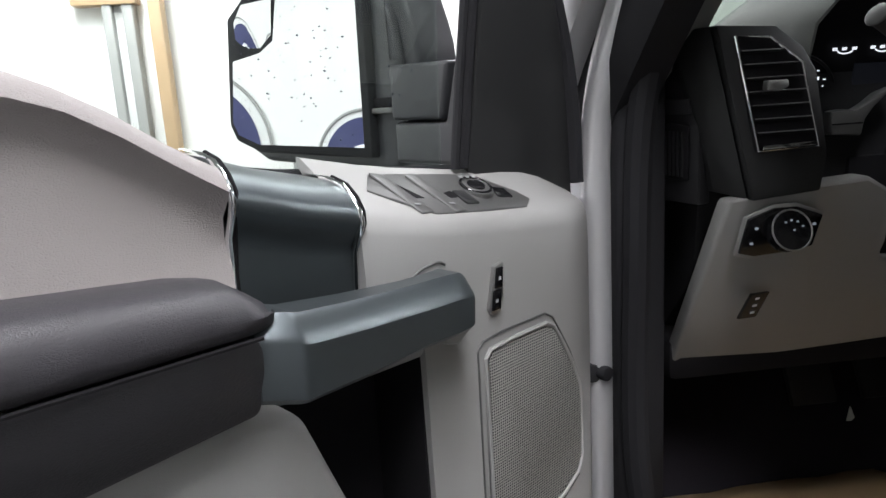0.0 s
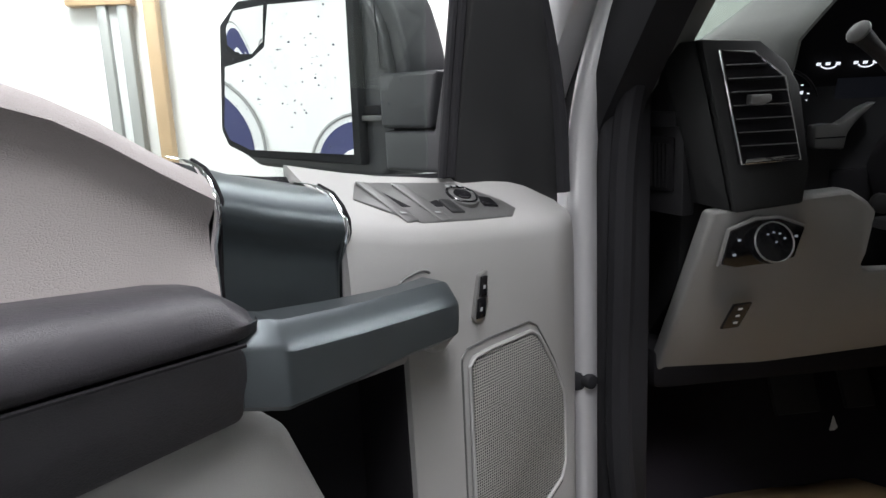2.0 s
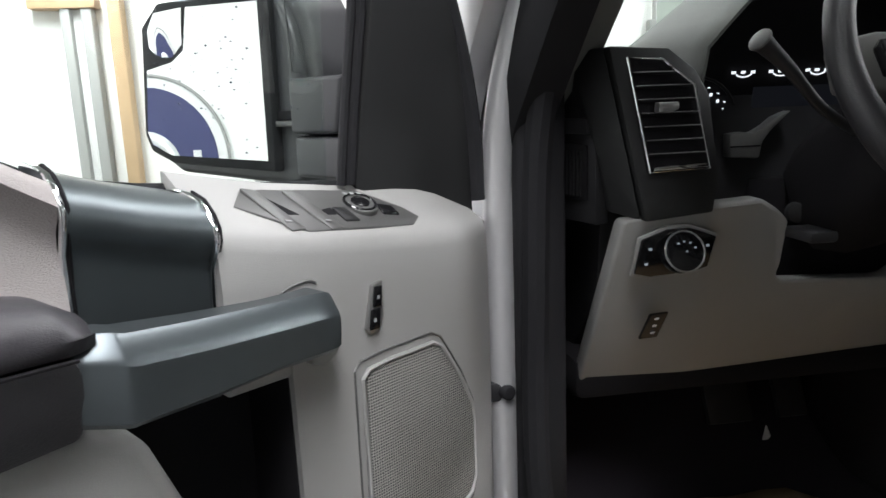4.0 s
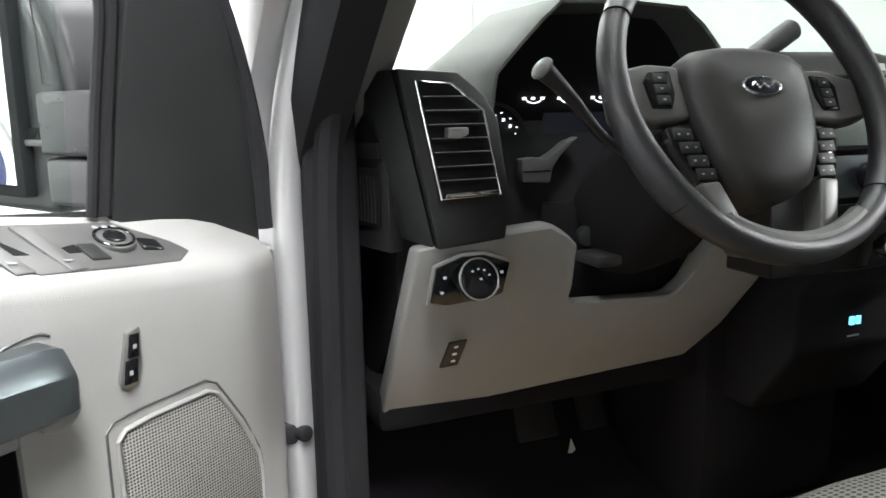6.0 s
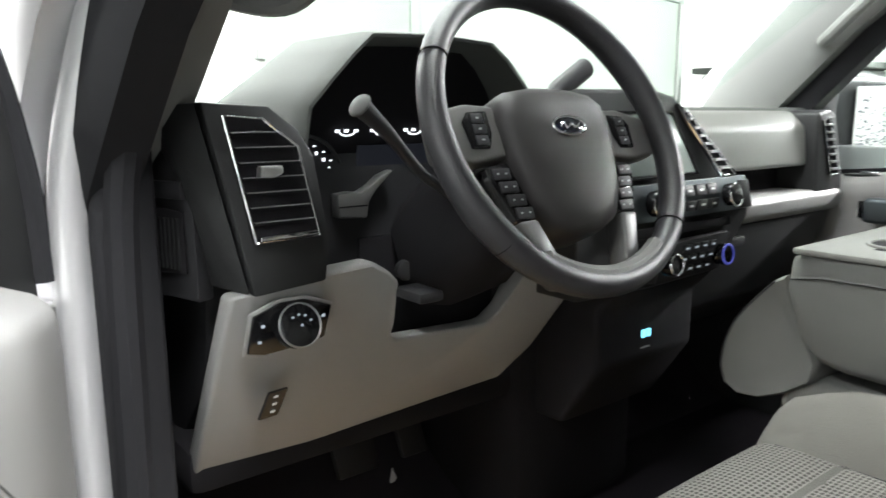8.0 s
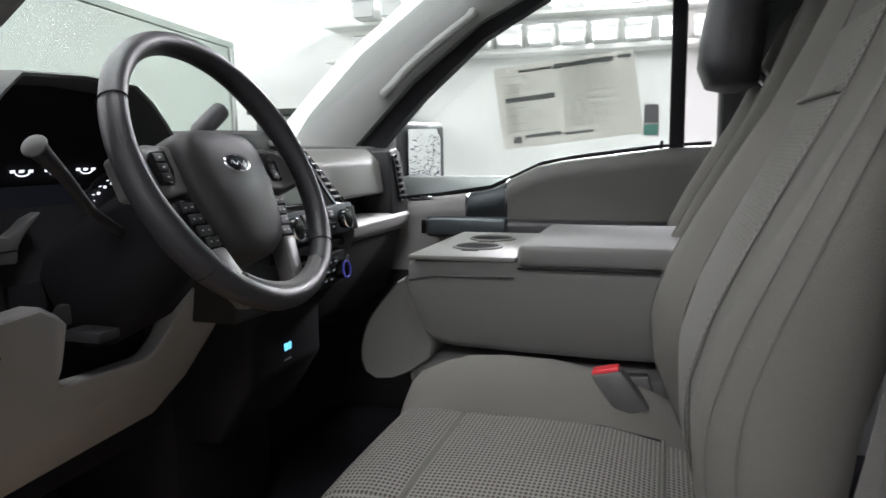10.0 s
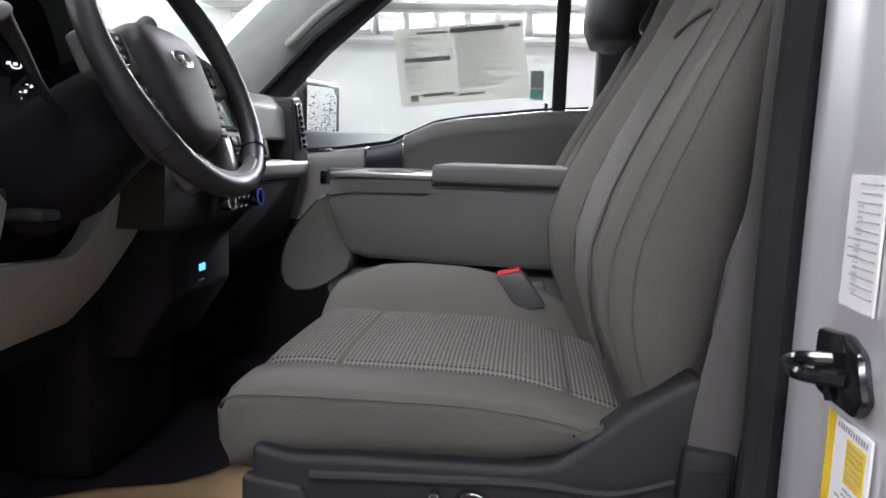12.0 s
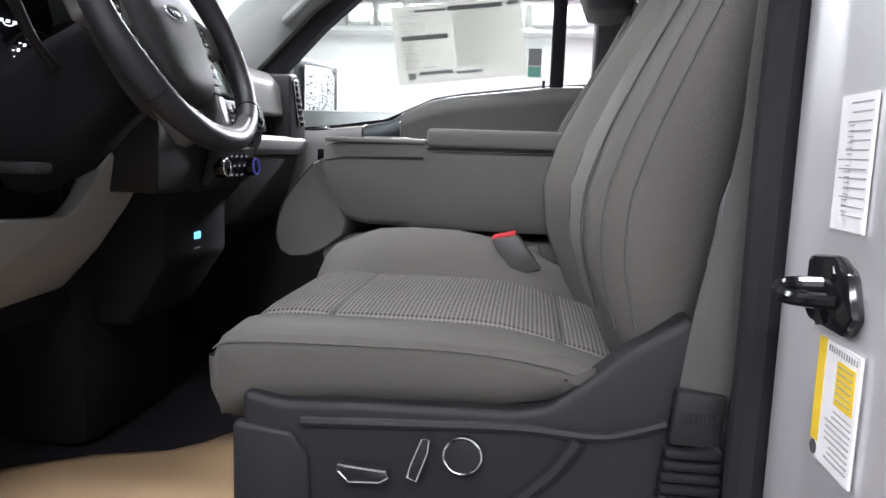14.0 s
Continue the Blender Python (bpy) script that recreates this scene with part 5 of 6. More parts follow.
# ---- seats ----
def seat(side, name, label):
    """One front seat; side -1 for the driver's."""
    def at(x, y, z):
        return Vector((x if side < 0 else -x, y, z))

    ob = thing(name, at(-0.31, 0.1, 0.86), label, "car seat", "front seats")
    XS = (-0.545, -0.560, -0.566, -0.564, -0.556, -0.540, -0.505, -0.476, -0.462, -0.445, -0.38, -0.30, -0.22, -0.170, -0.152, -0.138, -0.115, -0.095, -0.076, -0.064, -0.062, -0.072)
    ZS = (-0.075, -0.055, -0.035, -0.016, -0.003, 0.004, 0.006, 0.002, -0.007, -0.001, 0.002, 0.003, 0.004, 0.002, -0.004, 0.014, 0.040, 0.050, 0.042, 0.014, -0.03, -0.075)
    rings = []
    for y, drop, low, inset in ((0.468, 0.060, 0.0, 0.030), (0.466, 0.040, -0.022, 0.016), (0.458, 0.020, -0.032, 0.006), (0.440, 0.006, -0.02, 0.0), (0.40, 0.001, 0, 0), (0.36, 0.0, 0, 0), (0.347, 0.0, 0, 0), (0.30, 0, 0, 0), (0.22, 0, 0, 0), (0.14, 0.002, 0, 0), (0.08, 0.012, 0, 0), (0.02, 0.030, 0, 0), (-0.04, 0.05, 0, 0), (-0.09, 0.06, 0, 0.01)):
        ring = []
        for i, (x, z) in enumerate(zip(XS, ZS)):
            zz = 1.236 + z - (drop if 2 < i < 20 else 0.0)
            if i in (0, 1, 20, 21):
                zz = 1.236 + z + low
            if 3 <= i <= 7 and y < 0.12:
                zz += 0.2 * (0.12 - y) * 0.1
            if 15 <= i <= 18:
                zz += inter(y, (-0.05, 0.06, 0.15, 0.26, 0.36, 0.43, 0.46), (-0.030, -0.004, 0.016, 0.030, 0.022, 0.0, -0.012)) * (0.5 if i in (15, 18) else 1.0)
            ring.append(at(-0.314 + (x + 0.314) * (1 - inset * 1.5), y, zz))
        rings.append(ring)
    cushion = part("cushion", loft(rings), CLOTH, ob, "grey cloth seat cushion with thick bolsters", 60)
    side_rings = []
    for y, z0, z1 in ((0.462, 1.13, 1.215), (0.45, 1.125, 1.222), (0.40, 1.145, 1.234), (0.30, 1.155, 1.236), (0.20, 1.158, 1.236), (0.12, 1.162, 1.232), (0.05, 1.175, 1.222), (0.02, 1.19, 1.212)):
        o = 0.02 if y > 0.46 else 0.0
        side_rings.append([at(x + o, y, z) for x, z in ((-0.54, z0), (-0.562, z0 + 0.006), (-0.5695, z0 + 0.03), (-0.5690, z1 - 0.02), (-0.5625, z1 - 0.004), (-0.54, z1))])
    part("cushion_side", loft(side_rings), CLOTH_SIDE, ob, "grey cloth cushion side", 60)
    part("cushion_front", box(-0.548, -0.085, 0.40, 0.464, 1.118, 1.19, 0.02, at, 3), CLOTH_SIDE, ob)
    for y0, y1 in ((0.352, 0.462), (0.060, 0.342), (-0.06, 0.050)):
        rr = []
        for k in range(9):
            y = y0 + (y1 - y0) * k / 8
            e = min(k, 8 - k)
            puff = (0.0, 0.0025, 0.004, 0.005, 0.005)[e]
            drop = inter(y, (-0.06, 0.02, 0.058, 0.08, 0.14, 0.36, 0.40, 0.44, 0.458, 0.466), (0.054, 0.030, 0.018, 0.012, 0.002, 0, 0.001, 0.006, 0.02, 0.036))
            rr.append([at(x, y, 1.236 + z + puff * f - drop) for x, z, f in ((-0.460, -0.006, 0), (-0.447, 0.0, 0.6), (-0.39, 0.003, 1), (-0.31, 0.004, 1), (-0.24, 0.004, 1), (-0.172, 0.004, 0.6), (-0.154, -0.002, 0))])
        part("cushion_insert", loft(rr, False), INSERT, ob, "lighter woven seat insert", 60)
    part("cross_seam", tube([at(x, 0.347, 1.2345) for x in (-0.46, -0.31, -0.155)], 0.0022, 6), CLOTH, ob)
    part("cross_seam", tube([at(x, 0.055, 1.220) for x in (-0.46, -0.31, -0.155)], 0.0022, 6), CLOTH, ob)
    for x, z in ((-0.4615, 1.230), (-0.1525, 1.233)):
        part("seam", tube([at(x, y, z - d) for y, d in ((0.455, 0.016), (0.43, 0.003), (0.3, 0), (0.14, 0.001), (0.06, 0.014))], 0.0016, 6), CHARCOAL, ob)
    part("side_piping", tube(smooth_curve([at(-0.5665, y, z) for y, z in ((0.458, 1.212), (0.43, 1.222), (0.30, 1.226), (0.16, 1.226), (0.06, 1.214), (0.03, 1.20))], 5), 0.0012, 6), CLOTH_SIDE, ob)

    # backrest
    ZB = (1.16, 1.20, 1.26, 1.33, 1.40, 1.47, 1.54, 1.61, 1.69, 1.77, 1.84, 1.885, 1.90)
    YB = (0.00, 0.020, 0.045, 0.072, 0.077, 0.056, 0.022, -0.018, -0.066, -0.105, -0.135, -0.155, -0.17)
    HW = (0.19, 0.215, 0.235, 0.240, 0.238, 0.234, 0.226, 0.214, 0.196, 0.176, 0.155, 0.135, 0.10)
    TH = (0.09, 0.13, 0.155, 0.180, 0.195, 0.195, 0.185, 0.165, 0.14, 0.12, 0.10, 0.07, 0.03)
    cx = -0.314
    rings = []
    for z, y, hw, th in zip(ZB, YB, HW, TH):
        ring = []
        for fx, fy in ((-1.0, -0.55), (-1.0, -0.25), (-0.985, -0.08), (-0.94, 0.0), (-0.86, 0.0), (-0.76, -0.05), (-0.62, -0.17), (-0.56, -0.23), (-0.50, -0.225), (-0.25, -0.21), (0, -0.20), (0.25, -0.21), (0.50, -0.225), (0.56, -0.23), (0.62, -0.17), (0.76, -0.05), (0.86, 0.0), (0.94, 0.0), (0.985, -0.08), (1.0, -0.25), (1.0, -0.55), (0.93, -0.92), (0.7, -1.0), (-0.7, -1.0), (-0.93, -0.92)):
            back_set = 0.042 * min(1.0, max(0.0, (-0.56 - fx) / 0.2)) if side < 0 and fy > -0.3 else 0.0
            ring.append(at(cx + fx * hw, y + fy * th - back_set, z))
        rings.append(ring)
    back = part("backrest", loft(rings), CLOTH_SIDE, ob, "grey cloth backrest with deep side bolsters", 70)
    for fx, fy in ((-0.57, -0.215), (0.57, -0.215), (-1.002, -0.29), (-1.002, -0.43), (0.90, 0.004)):
        pts = [at(cx + fx * hw, y + fy * th, z) for z, y, hw, th in list(zip(ZB, YB, HW, TH))[2:12]]
        part("backrest_seam", tube(smooth_curve(pts, 4), 0.0012, 6), BELT, back)
    rows = []
    for z, y, hw, th in list(zip(ZB, YB, HW, TH))[2:10]:
        rows.append([at(cx + fx * hw, y + fy * th + 0.0035 * f, z) for fx, fy, f in ((-0.55, -0.228, 0.3), (-0.50, -0.222, 1), (-0.25, -0.207, 1), (0, -0.197, 1), (0.25, -0.207, 1), (0.50, -0.222, 1), (0.55, -0.228, 0.3))])
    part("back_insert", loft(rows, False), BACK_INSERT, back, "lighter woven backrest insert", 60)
    part("yoke_seam", tube([at(cx + fx * 0.196, -0.066 + fy * 0.12 + 0.003, 1.69) for fx, fy in ((-0.56, -0.23), (-0.25, -0.205), (0.25, -0.205), (0.56, -0.23))], 0.003, 6), CLOTH_SIDE, back)
    # head restraint
    rings = []
    for z, y, hw, t2 in ((1.745, -0.055, 0.10, 0.02), (1.752, -0.05, 0.118, 0.045), (1.79, -0.045, 0.128, 0.055), (1.85, -0.050, 0.130, 0.056), (1.92, -0.06, 0.125, 0.052), (1.955, -0.068, 0.115, 0.042), (1.968, -0.072, 0.09, 0.018)):
        rings.append([at(cx + hw * fx, y + t2 * fy - (0.13 if side < 0 else 0.0), z + (0.16 if side < 0 else 0.0)) for fx, fy in ((-1, -0.4), (-1, 0.4), (-0.8, 0.85), (-0.4, 1), (0.4, 1), (0.8, 0.85), (1, 0.4), (1, -0.4), (0.8, -0.9), (0, -1), (-0.8, -0.9))])
    head = part("head_restraint", loft(rings), BLACK_LEATHER if side > 0 else CLOTH, ob, "dark padded head restraint", 70)
    for dx in (-0.06, 0.06):
        part("restraint_post", tube([at(cx + dx, -0.13 if side > 0 else -0.20, 1.74 if side > 0 else 1.84), at(cx + dx, -0.075 if side > 0 else -0.19, 1.80 + (0.14 if side < 0 else 0.0))], 0.006, 8), CHROME, head)
    # plastic base
    BASE = [(0.416, 1.170), (0.37, 1.160), (0.30, 1.164), (0.11, 1.168), (0.070, 1.174), (0.035, 1.200), (-0.01, 1.240), (-0.045, 1.266), (-0.075, 1.285), (-0.085, 1.26), (-0.066, 1.18), (-0.055, 1.05), (-0.05, 0.95), (0.30, 0.95), (0.415, 1.0)]
    base = part("side_shield", prism(BASE, -0.585, -0.53, lambda y, z, x: at(x, y, z), 0.009, 3), BLACK_PLASTIC, ob, "black plastic seat base shield")
    part("shield_step", prism([(0.425, 1.135), (0.355, 1.128), (0.335, 1.10), (0.33, 0.96), (0.425, 0.96)], -0.592, -0.57, lambda y, z, x: at(x, y, z), 0.006, 3), BLACK_PLASTIC, base)
    part("shield_ridge", tube(smooth_curve([at(-0.586, y, z) for y, z in ((0.345, 1.140), (0.20, 1.147), (0.10, 1.151), (0.04, 1.148), (0.0, 1.150), (-0.055, 1.168))], 5), 0.006, 8), BLACK_PLASTIC, base)
    part("shield_ridge", tube([at(-0.586, y, z) for y, z in ((0.035, 1.142), (0.06, 1.105), (0.115, 1.05), (0.13, 1.03))], 0.010, 8), BLACK_PLASTIC, base)
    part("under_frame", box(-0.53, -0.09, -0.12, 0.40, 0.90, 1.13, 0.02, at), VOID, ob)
    for y in (0.35, -0.05):
        for x in (-0.50, -0.13):
            part("foot", box(x - 0.03, x + 0.03, y - 0.04, y + 0.04, 0.855, 0.91, 0.006, at), BLACK_PLASTIC, ob)
    if side < 0:
        def keyed(pts, name, txt):
            k = part(name, prism(pts, -0.600, -0.584, lambda y, z, x: at(x, y, z), 0.003), BLACK_PLASTIC, base, txt)
            part("key_rim", tube([at(-0.5995, y, z) for y, z in pts], 0.0016, 6, True), CHROME, k)
        lift = lambda pts: [(y + 0.002, z + 0.013) for y, z in pts]
        keyed(lift([(0.297, 1.085), (0.242, 1.081), (0.240, 1.074), (0.249, 1.068), (0.284, 1.066), (0.296, 1.078)]), "slide_key", "black seat slide switch with chrome rim")
        keyed(lift([(0.203, 1.123), (0.195, 1.122), (0.196, 1.108), (0.208, 1.073), (0.218, 1.077), (0.214, 1.092)]), "recline_key", "black recline switch with chrome rim")
        knob = part("lumbar_knob", disc((-0.584, 0.160, 1.118), (-1, 0, 0), 0.021, 0.012, 36, 0.002), BLACK_PLASTIC, base, "round black lumbar knob")
        part("knob_rim", ringed((-0.596, 0.160, 1.118), (-1, 0, 0), 0.0208, 0.0016), CHROME, knob)
    return ob


seat(-1, "driver_seat", "grey cloth driver's seat with woven inserts and power controls")
seat(1, "passenger_seat", "grey cloth passenger seat with dark head restraint")

# belt buckle
buckle = thing("seat_belt_buckle", (-0.10, 0.10, 1.22), "grey seat belt buckle with red release button", "buckle")
bm = prism([(0.162, 1.302), (0.118, 1.312), (0.075, 1.255), (0.120, 1.240)], -0.135, -0.105, lambda y, z, x: Vector((x, y, z)), 0.004)
part("housing", bm, SWITCH_GREY, buckle)
part("release_button", prism([(0.160, 1.301), (0.120, 1.310), (0.122, 1.317), (0.160, 1.308)], -0.132, -0.108, lambda y, z, x: Vector((x, y, z)), 0.002), RED, buckle, "red release button")
part("stem", tube([(-0.12, 0.10, 1.25), (-0.115, 0.06, 1.20), (-0.11, 0.03, 1.16)], 0.012, 8), BLACK_PLASTIC, buckle)
belt2 = thing("center_belt_buckle", (-0.04, 0.08, 1.26), "grey second buckle beside the centre seat", "buckle")
part("housing", prism([(0.118, 1.285), (0.080, 1.288), (0.070, 1.25), (0.105, 1.245)], -0.075, -0.05, lambda y, z, x: Vector((x, y, z)), 0.004), SWITCH_GREY, belt2)
part("stem", tube([(-0.062, 0.09, 1.255), (-0.062, 0.06, 1.20)], 0.010, 8), BLACK_PLASTIC, belt2)

# belt webbing from the post to the floor
belt = thing("seat_belt", (-0.60, -0.12, 0.9), "grey seat belt webbing with a grey plastic sleeve", "seat belt")
strap = smooth_curve([(-0.590, -0.086, 1.17), (-0.590, -0.098, 1.286), (-0.590, -0.127, 1.46), (-0.590, -0.133, 1.57), (-0.588, -0.15, 1.95)], 6)
bm = loft([[p + Vector((dx, dy, 0)) for dx, dy in ((-0.004, -0.026), (0.004, 0.024), (0.0055, 0.0235), (-0.0025, -0.0265))] for p in strap])
part("webbing", bm, BELT, belt)
part("sleeve", prism([(-0.061, 1.210), (-0.113, 1.207), (-0.108, 1.152), (-0.056, 1.150)], -0.602, -0.578, lambda y, z, x: Vector((x, y, z)), 0.005), CHARCOAL, belt, "grey ribbed plastic sleeve")
for i in range(12):
    y = -0.066 - i * 0.0035
    part("sleeve_rib", box(-0.6035, -0.601, y - 0.001, y + 0.001, 1.178, 1.188, 0), CHARCOAL, belt)
for i in range(7):
    z = 1.146 - i * 0.013
    part("bellows_fold", box(-0.604, -0.574, -0.112, -0.052 + 0.001 * i, z - 0.010, z + 0.001, 0.004), RUBBER, belt, "black rubber bellows fold")
part("anchor", box(-0.600, -0.580, -0.106, -0.060, 0.86, 1.06, 0.006), BLACK_PLASTIC, belt)

# ---- centre seat, folded to a console ----
console = thing("center_console", (0.11, 0.25, 1.25), "grey cloth centre armrest console with cup holders", "console")
rings = []
for y, z0, z1, i0 in ((0.478, 1.405, 1.440, 0.02), (0.474, 1.372, 1.452, 0.006), (0.455, 1.335, 1.456, 0.0), (0.43, 1.318, 1.457, 0.0), (0.395, 1.311, 1.459, 0), (0.284, 1.308, 1.462, 0), (0.15, 1.306, 1.462, 0), (0.0, 1.305, 1.464, 0), (-0.05, 1.31, 1.46, 0.01)):
    x0, x1 = -0.068 + i0, 0.275 - i0
    rings.append([Vector((x, y, z)) for x, z in ((x0 + 0.012, z0), (x0 + 0.002, z0 + 0.012), (x0 - 0.004, (z0 + z1) / 2), (x0, z1 - 0.030), (x0 + 0.003, z1 - 0.006), (x0 + 0.010, z1), (x1 - 0.010, z1), (x1, z1 - 0.008), (x1, z0 + 0.01), (x1 - 0.012, z0))])
part("body", loft(rings), CONSOLE_CLOTH, console, "grey cloth armrest body", 50)
part("body_seam", tube([(-0.0705, 0.47, 1.424), (-0.0735, 0.43, 1.432), (-0.0735, 0.29, 1.434)], 0.0016, 6), CHARCOAL, console)
tray = part("cup_tray", box(-0.070, 0.277, 0.288, 0.472, 1.4575, 1.4665, 0.004), SEAT_VINYL, console, "grey plastic cup holder tray")
# Flat near-black plates paint the dark inside the cup holes.
for x, r in ((0.045, 0.042), (0.165, 0.042)):
    part("cup_well_shade", disc((x, 0.38, 1.4662), (0, 0, 1), r, 0.0012, 28), VOID, tray)
    part("cup_rim", ringed((x, 0.38, 1.4672), (0, 0, 1), r, 0.003), SEAT_VINYL, tray)
part("cup_slot", box(-0.01, 0.20, 0.366, 0.396, 1.4664, 1.4672, 0), VOID, tray)
lid = part("armrest_lid", box(-0.074, 0.28, -0.04, 0.286, 1.452, 1.486, 0.009, seg=3), CONSOLE_CLOTH, console, "grey padded armrest lid")
part("lid_gap", tube([(-0.0742, 0.284, 1.450), (-0.0742, 0.05, 1.450), (-0.0742, -0.04, 1.451)], 0.002, 6), VOID, lid)
HEAD = [(0.478, 1.428), (0.492, 1.420), (0.520, 1.388), (0.546, 1.352), (0.560, 1.315), (0.564, 1.280), (0.556, 1.254), (0.538, 1.243), (0.505, 1.246), (0.470, 1.262), (0.435, 1.288), (0.430, 1.315), (0.448, 1.352), (0.468, 1.395)]
hy = sum(p[0] for p in HEAD) / len(HEAD)
hz = sum(p[1] for p in HEAD) / len(HEAD)
rings = []
for x, k in ((-0.060, 0.72), (-0.066, 0.86), (-0.067, 0.95), (-0.062, 0.985), (-0.050, 1.0), (0.11, 1.01), (0.255, 1.0), (0.268, 0.97), (0.272, 0.9), (0.268, 0.76)):
    rings.append([Vector((x, hy + (y - hy) * k, hz + (z - hz) * k)) for y, z in HEAD])
head_pad = part("head_pad", loft(rings), CONSOLE_CLOTH, console, "grey cloth head pad of the folded seat", 60)
part("pad_seam", tube(smooth_curve([(-0.0665, hy + (y - hy) * 0.965, hz + (z - hz) * 0.965) for y, z in HEAD[1:7]], 4), 0.0018, 6), CHARCOAL, head_pad)
mid = thing("center_seat_cushion", (0.11, 0.25, 1.0), "grey cloth centre seat cushion", "seat cushion")
part("pad", box(-0.055, 0.29, -0.05, 0.478, 1.15, 1.287, 0.02, seg=4), CONSOLE_CLOTH, mid)
part("front_roll", tube([(-0.05, 0.462, 1.250), (0.12, 0.464, 1.252), (0.28, 0.462, 1.250)], 0.016, 10), SEAT_VINYL, mid)
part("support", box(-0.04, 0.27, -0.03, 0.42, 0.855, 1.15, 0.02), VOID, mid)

# ---- passenger door ----
pdoor = thing("passenger_door", (0.84, 0.45, 0.9), "closed passenger door with grey trim and clear window", "car door")
PB_Y = (-0.05, 0.05, 0.338, 0.404, 0.478, 0.519, 0.60, 0.80, 1.0)
PB_Z = (1.64, 1.637, 1.603, 1.589, 1.555, 1.529, 1.512, 1.490, 1.475)


def pd_rows(ys, lower, face):
    rr = []
    for y in ys:
        zt = inter(y, PB_Y, PB_Z)
        rr.append([Vector((x, y, z)) for x, z in ((0.90, lower), (face + 0.004, lower), (face, lower + 0.01), (face + 0.004, zt - 0.07), (face - 0.006, zt - 0.05), (face - 0.010, zt - 0.02), (face, zt - 0.004), (face + 0.02, zt + 0.002), (0.88, zt + 0.004), (0.90, zt))])
    return rr


# Darker vinyl than the driver's pad paints the shade on this door.
part("upper_pad", loft(pd_rows((-0.05, 0.05, 0.2, 0.338, 0.404, 0.45, 0.486), 1.40, 0.782)), SEAT_VINYL, pdoor, "grained upper door pad, darker grey for shade", 50)
part("front_panel", loft(pd_rows((0.604, 0.70, 0.80, 0.92), 1.29, 0.785)), GREY_VINYL, pdoor, "light grey front door panel", 50)
part("trim_insert", loft(pd_rows((0.489, 0.52, 0.56, 0.60), 1.30, 0.790)), DARK_TRIM, pdoor, "satin dark trim insert", 50)
for y in (0.487, 0.602):
    zt = inter(y, PB_Y, PB_Z)
    part("chrome_strip", tube([(0.82, y, zt + 0.004), (0.785, y, zt - 0.004), (0.774, y, zt - 0.025), (0.782, y, zt - 0.06), (0.785, y, 1.40)], 0.003, 6), CHROME, pdoor)
# Charcoal keeps this footwell dark; the driver's lower panel is light grey.
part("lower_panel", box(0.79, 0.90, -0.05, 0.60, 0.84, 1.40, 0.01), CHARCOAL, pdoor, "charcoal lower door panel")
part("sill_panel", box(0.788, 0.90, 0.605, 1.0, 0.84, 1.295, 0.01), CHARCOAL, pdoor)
part("armrest", box(0.71, 0.80, -0.05, 0.49, 1.385, 1.445, 0.015, seg=3), BLACK_LEATHER, pdoor, "black armrest")
pp = part("pull_handle", box(0.705, 0.745, 0.47, 0.70, 1.40, 1.455, 0.010, seg=3), DARK_TRIM, pdoor, "satin dark pull handle")
part("handle_root", box(0.74, 0.80, 0.66, 0.70, 1.40, 1.45, 0.008), DARK_TRIM, pp)
part("window_switch_plate", box(0.79, 0.83, 0.70, 0.78, 1.494, 1.500, 0.002), CHARCOAL, pdoor)
part("window_switch", box(0.80, 0.815, 0.71, 0.75, 1.500, 1.507, 0.002), CHROME, pdoor)
part("lock_switch", box(0.782, 0.787, 0.72, 0.74, 1.40, 1.44, 0.002), GLOSS_BLACK, pdoor)
part("belt_seal", tube([(0.865, y, inter(y, PB_Y, PB_Z) + 0.008) for y in (-0.05, 0.1, 0.3, 0.4, 0.48, 0.55, 0.7, 0.9)], 0.006, 8), RUBBER, pdoor)
part("sail", prism([(0.86, 1.49), (0.85, 1.60), (0.84, 1.74), (0.98, 1.62), (1.04, 1.49)], 0.80, 0.88, lambda y, z, x: Vector((x, y, z)), 0.008), BLACK_PLASTIC, pdoor, "black mirror sail")
part("window_pane", prism([(0.05, 1.60), (0.35, 1.56), (0.55, 1.50), (0.90, 1.48), (0.84, 1.74), (0.55, 2.02), (0.05, 2.08)], 0.862, 0.866, lambda y, z, x: Vector((x, y, z))), WINDOW, pdoor).visible_shadow = False
part("rear_channel", box(0.79, 0.87, 0.02, 0.058, 1.60, 2.1, 0.006), RUBBER, pdoor, "black window channel")
part("frame", tube(smooth_curve([(0.855, 0.93, 1.66), (0.84, 0.80, 1.80), (0.82, 0.60, 1.98), (0.81, 0.40, 2.08), (0.80, 0.0, 2.10)], 5), 0.028, 8), RUBBER, pdoor)
part("lock_pin", disc((0.80, 0.076, 1.63), (0, 0, 1), 0.0045, 0.026, 10, 0.002), BLACK_PLASTIC, pdoor)
part("outer_skin", box(0.90, 0.96, -0.1, 1.0, 0.86, 1.56, 0.01), SILVER, pdoor)
pm = part("wing_mirror", prism([(0.865, 0.870), (0.925, 0.848), (1.185, 0.785), (1.205, 0.83), (1.10, 0.93), (0.90, 0.95)], 1.508, 1.732, lambda x, y, z: Vector((x, y, z)), 0.02, 3), BLACK_PLASTIC, pdoor, "black towing mirror head")
part("mirror_glass", prism([(0.952, 1.53), (0.952, 1.705), (1.115, 1.71), (1.14, 1.68), (1.14, 1.545)], -0.0035, 0.0, lambda x, z, q: Vector((x, 0.845 - (x - 0.925) * 0.2423 + q, z))), MIRROR, pm, "silvered mirror glass")
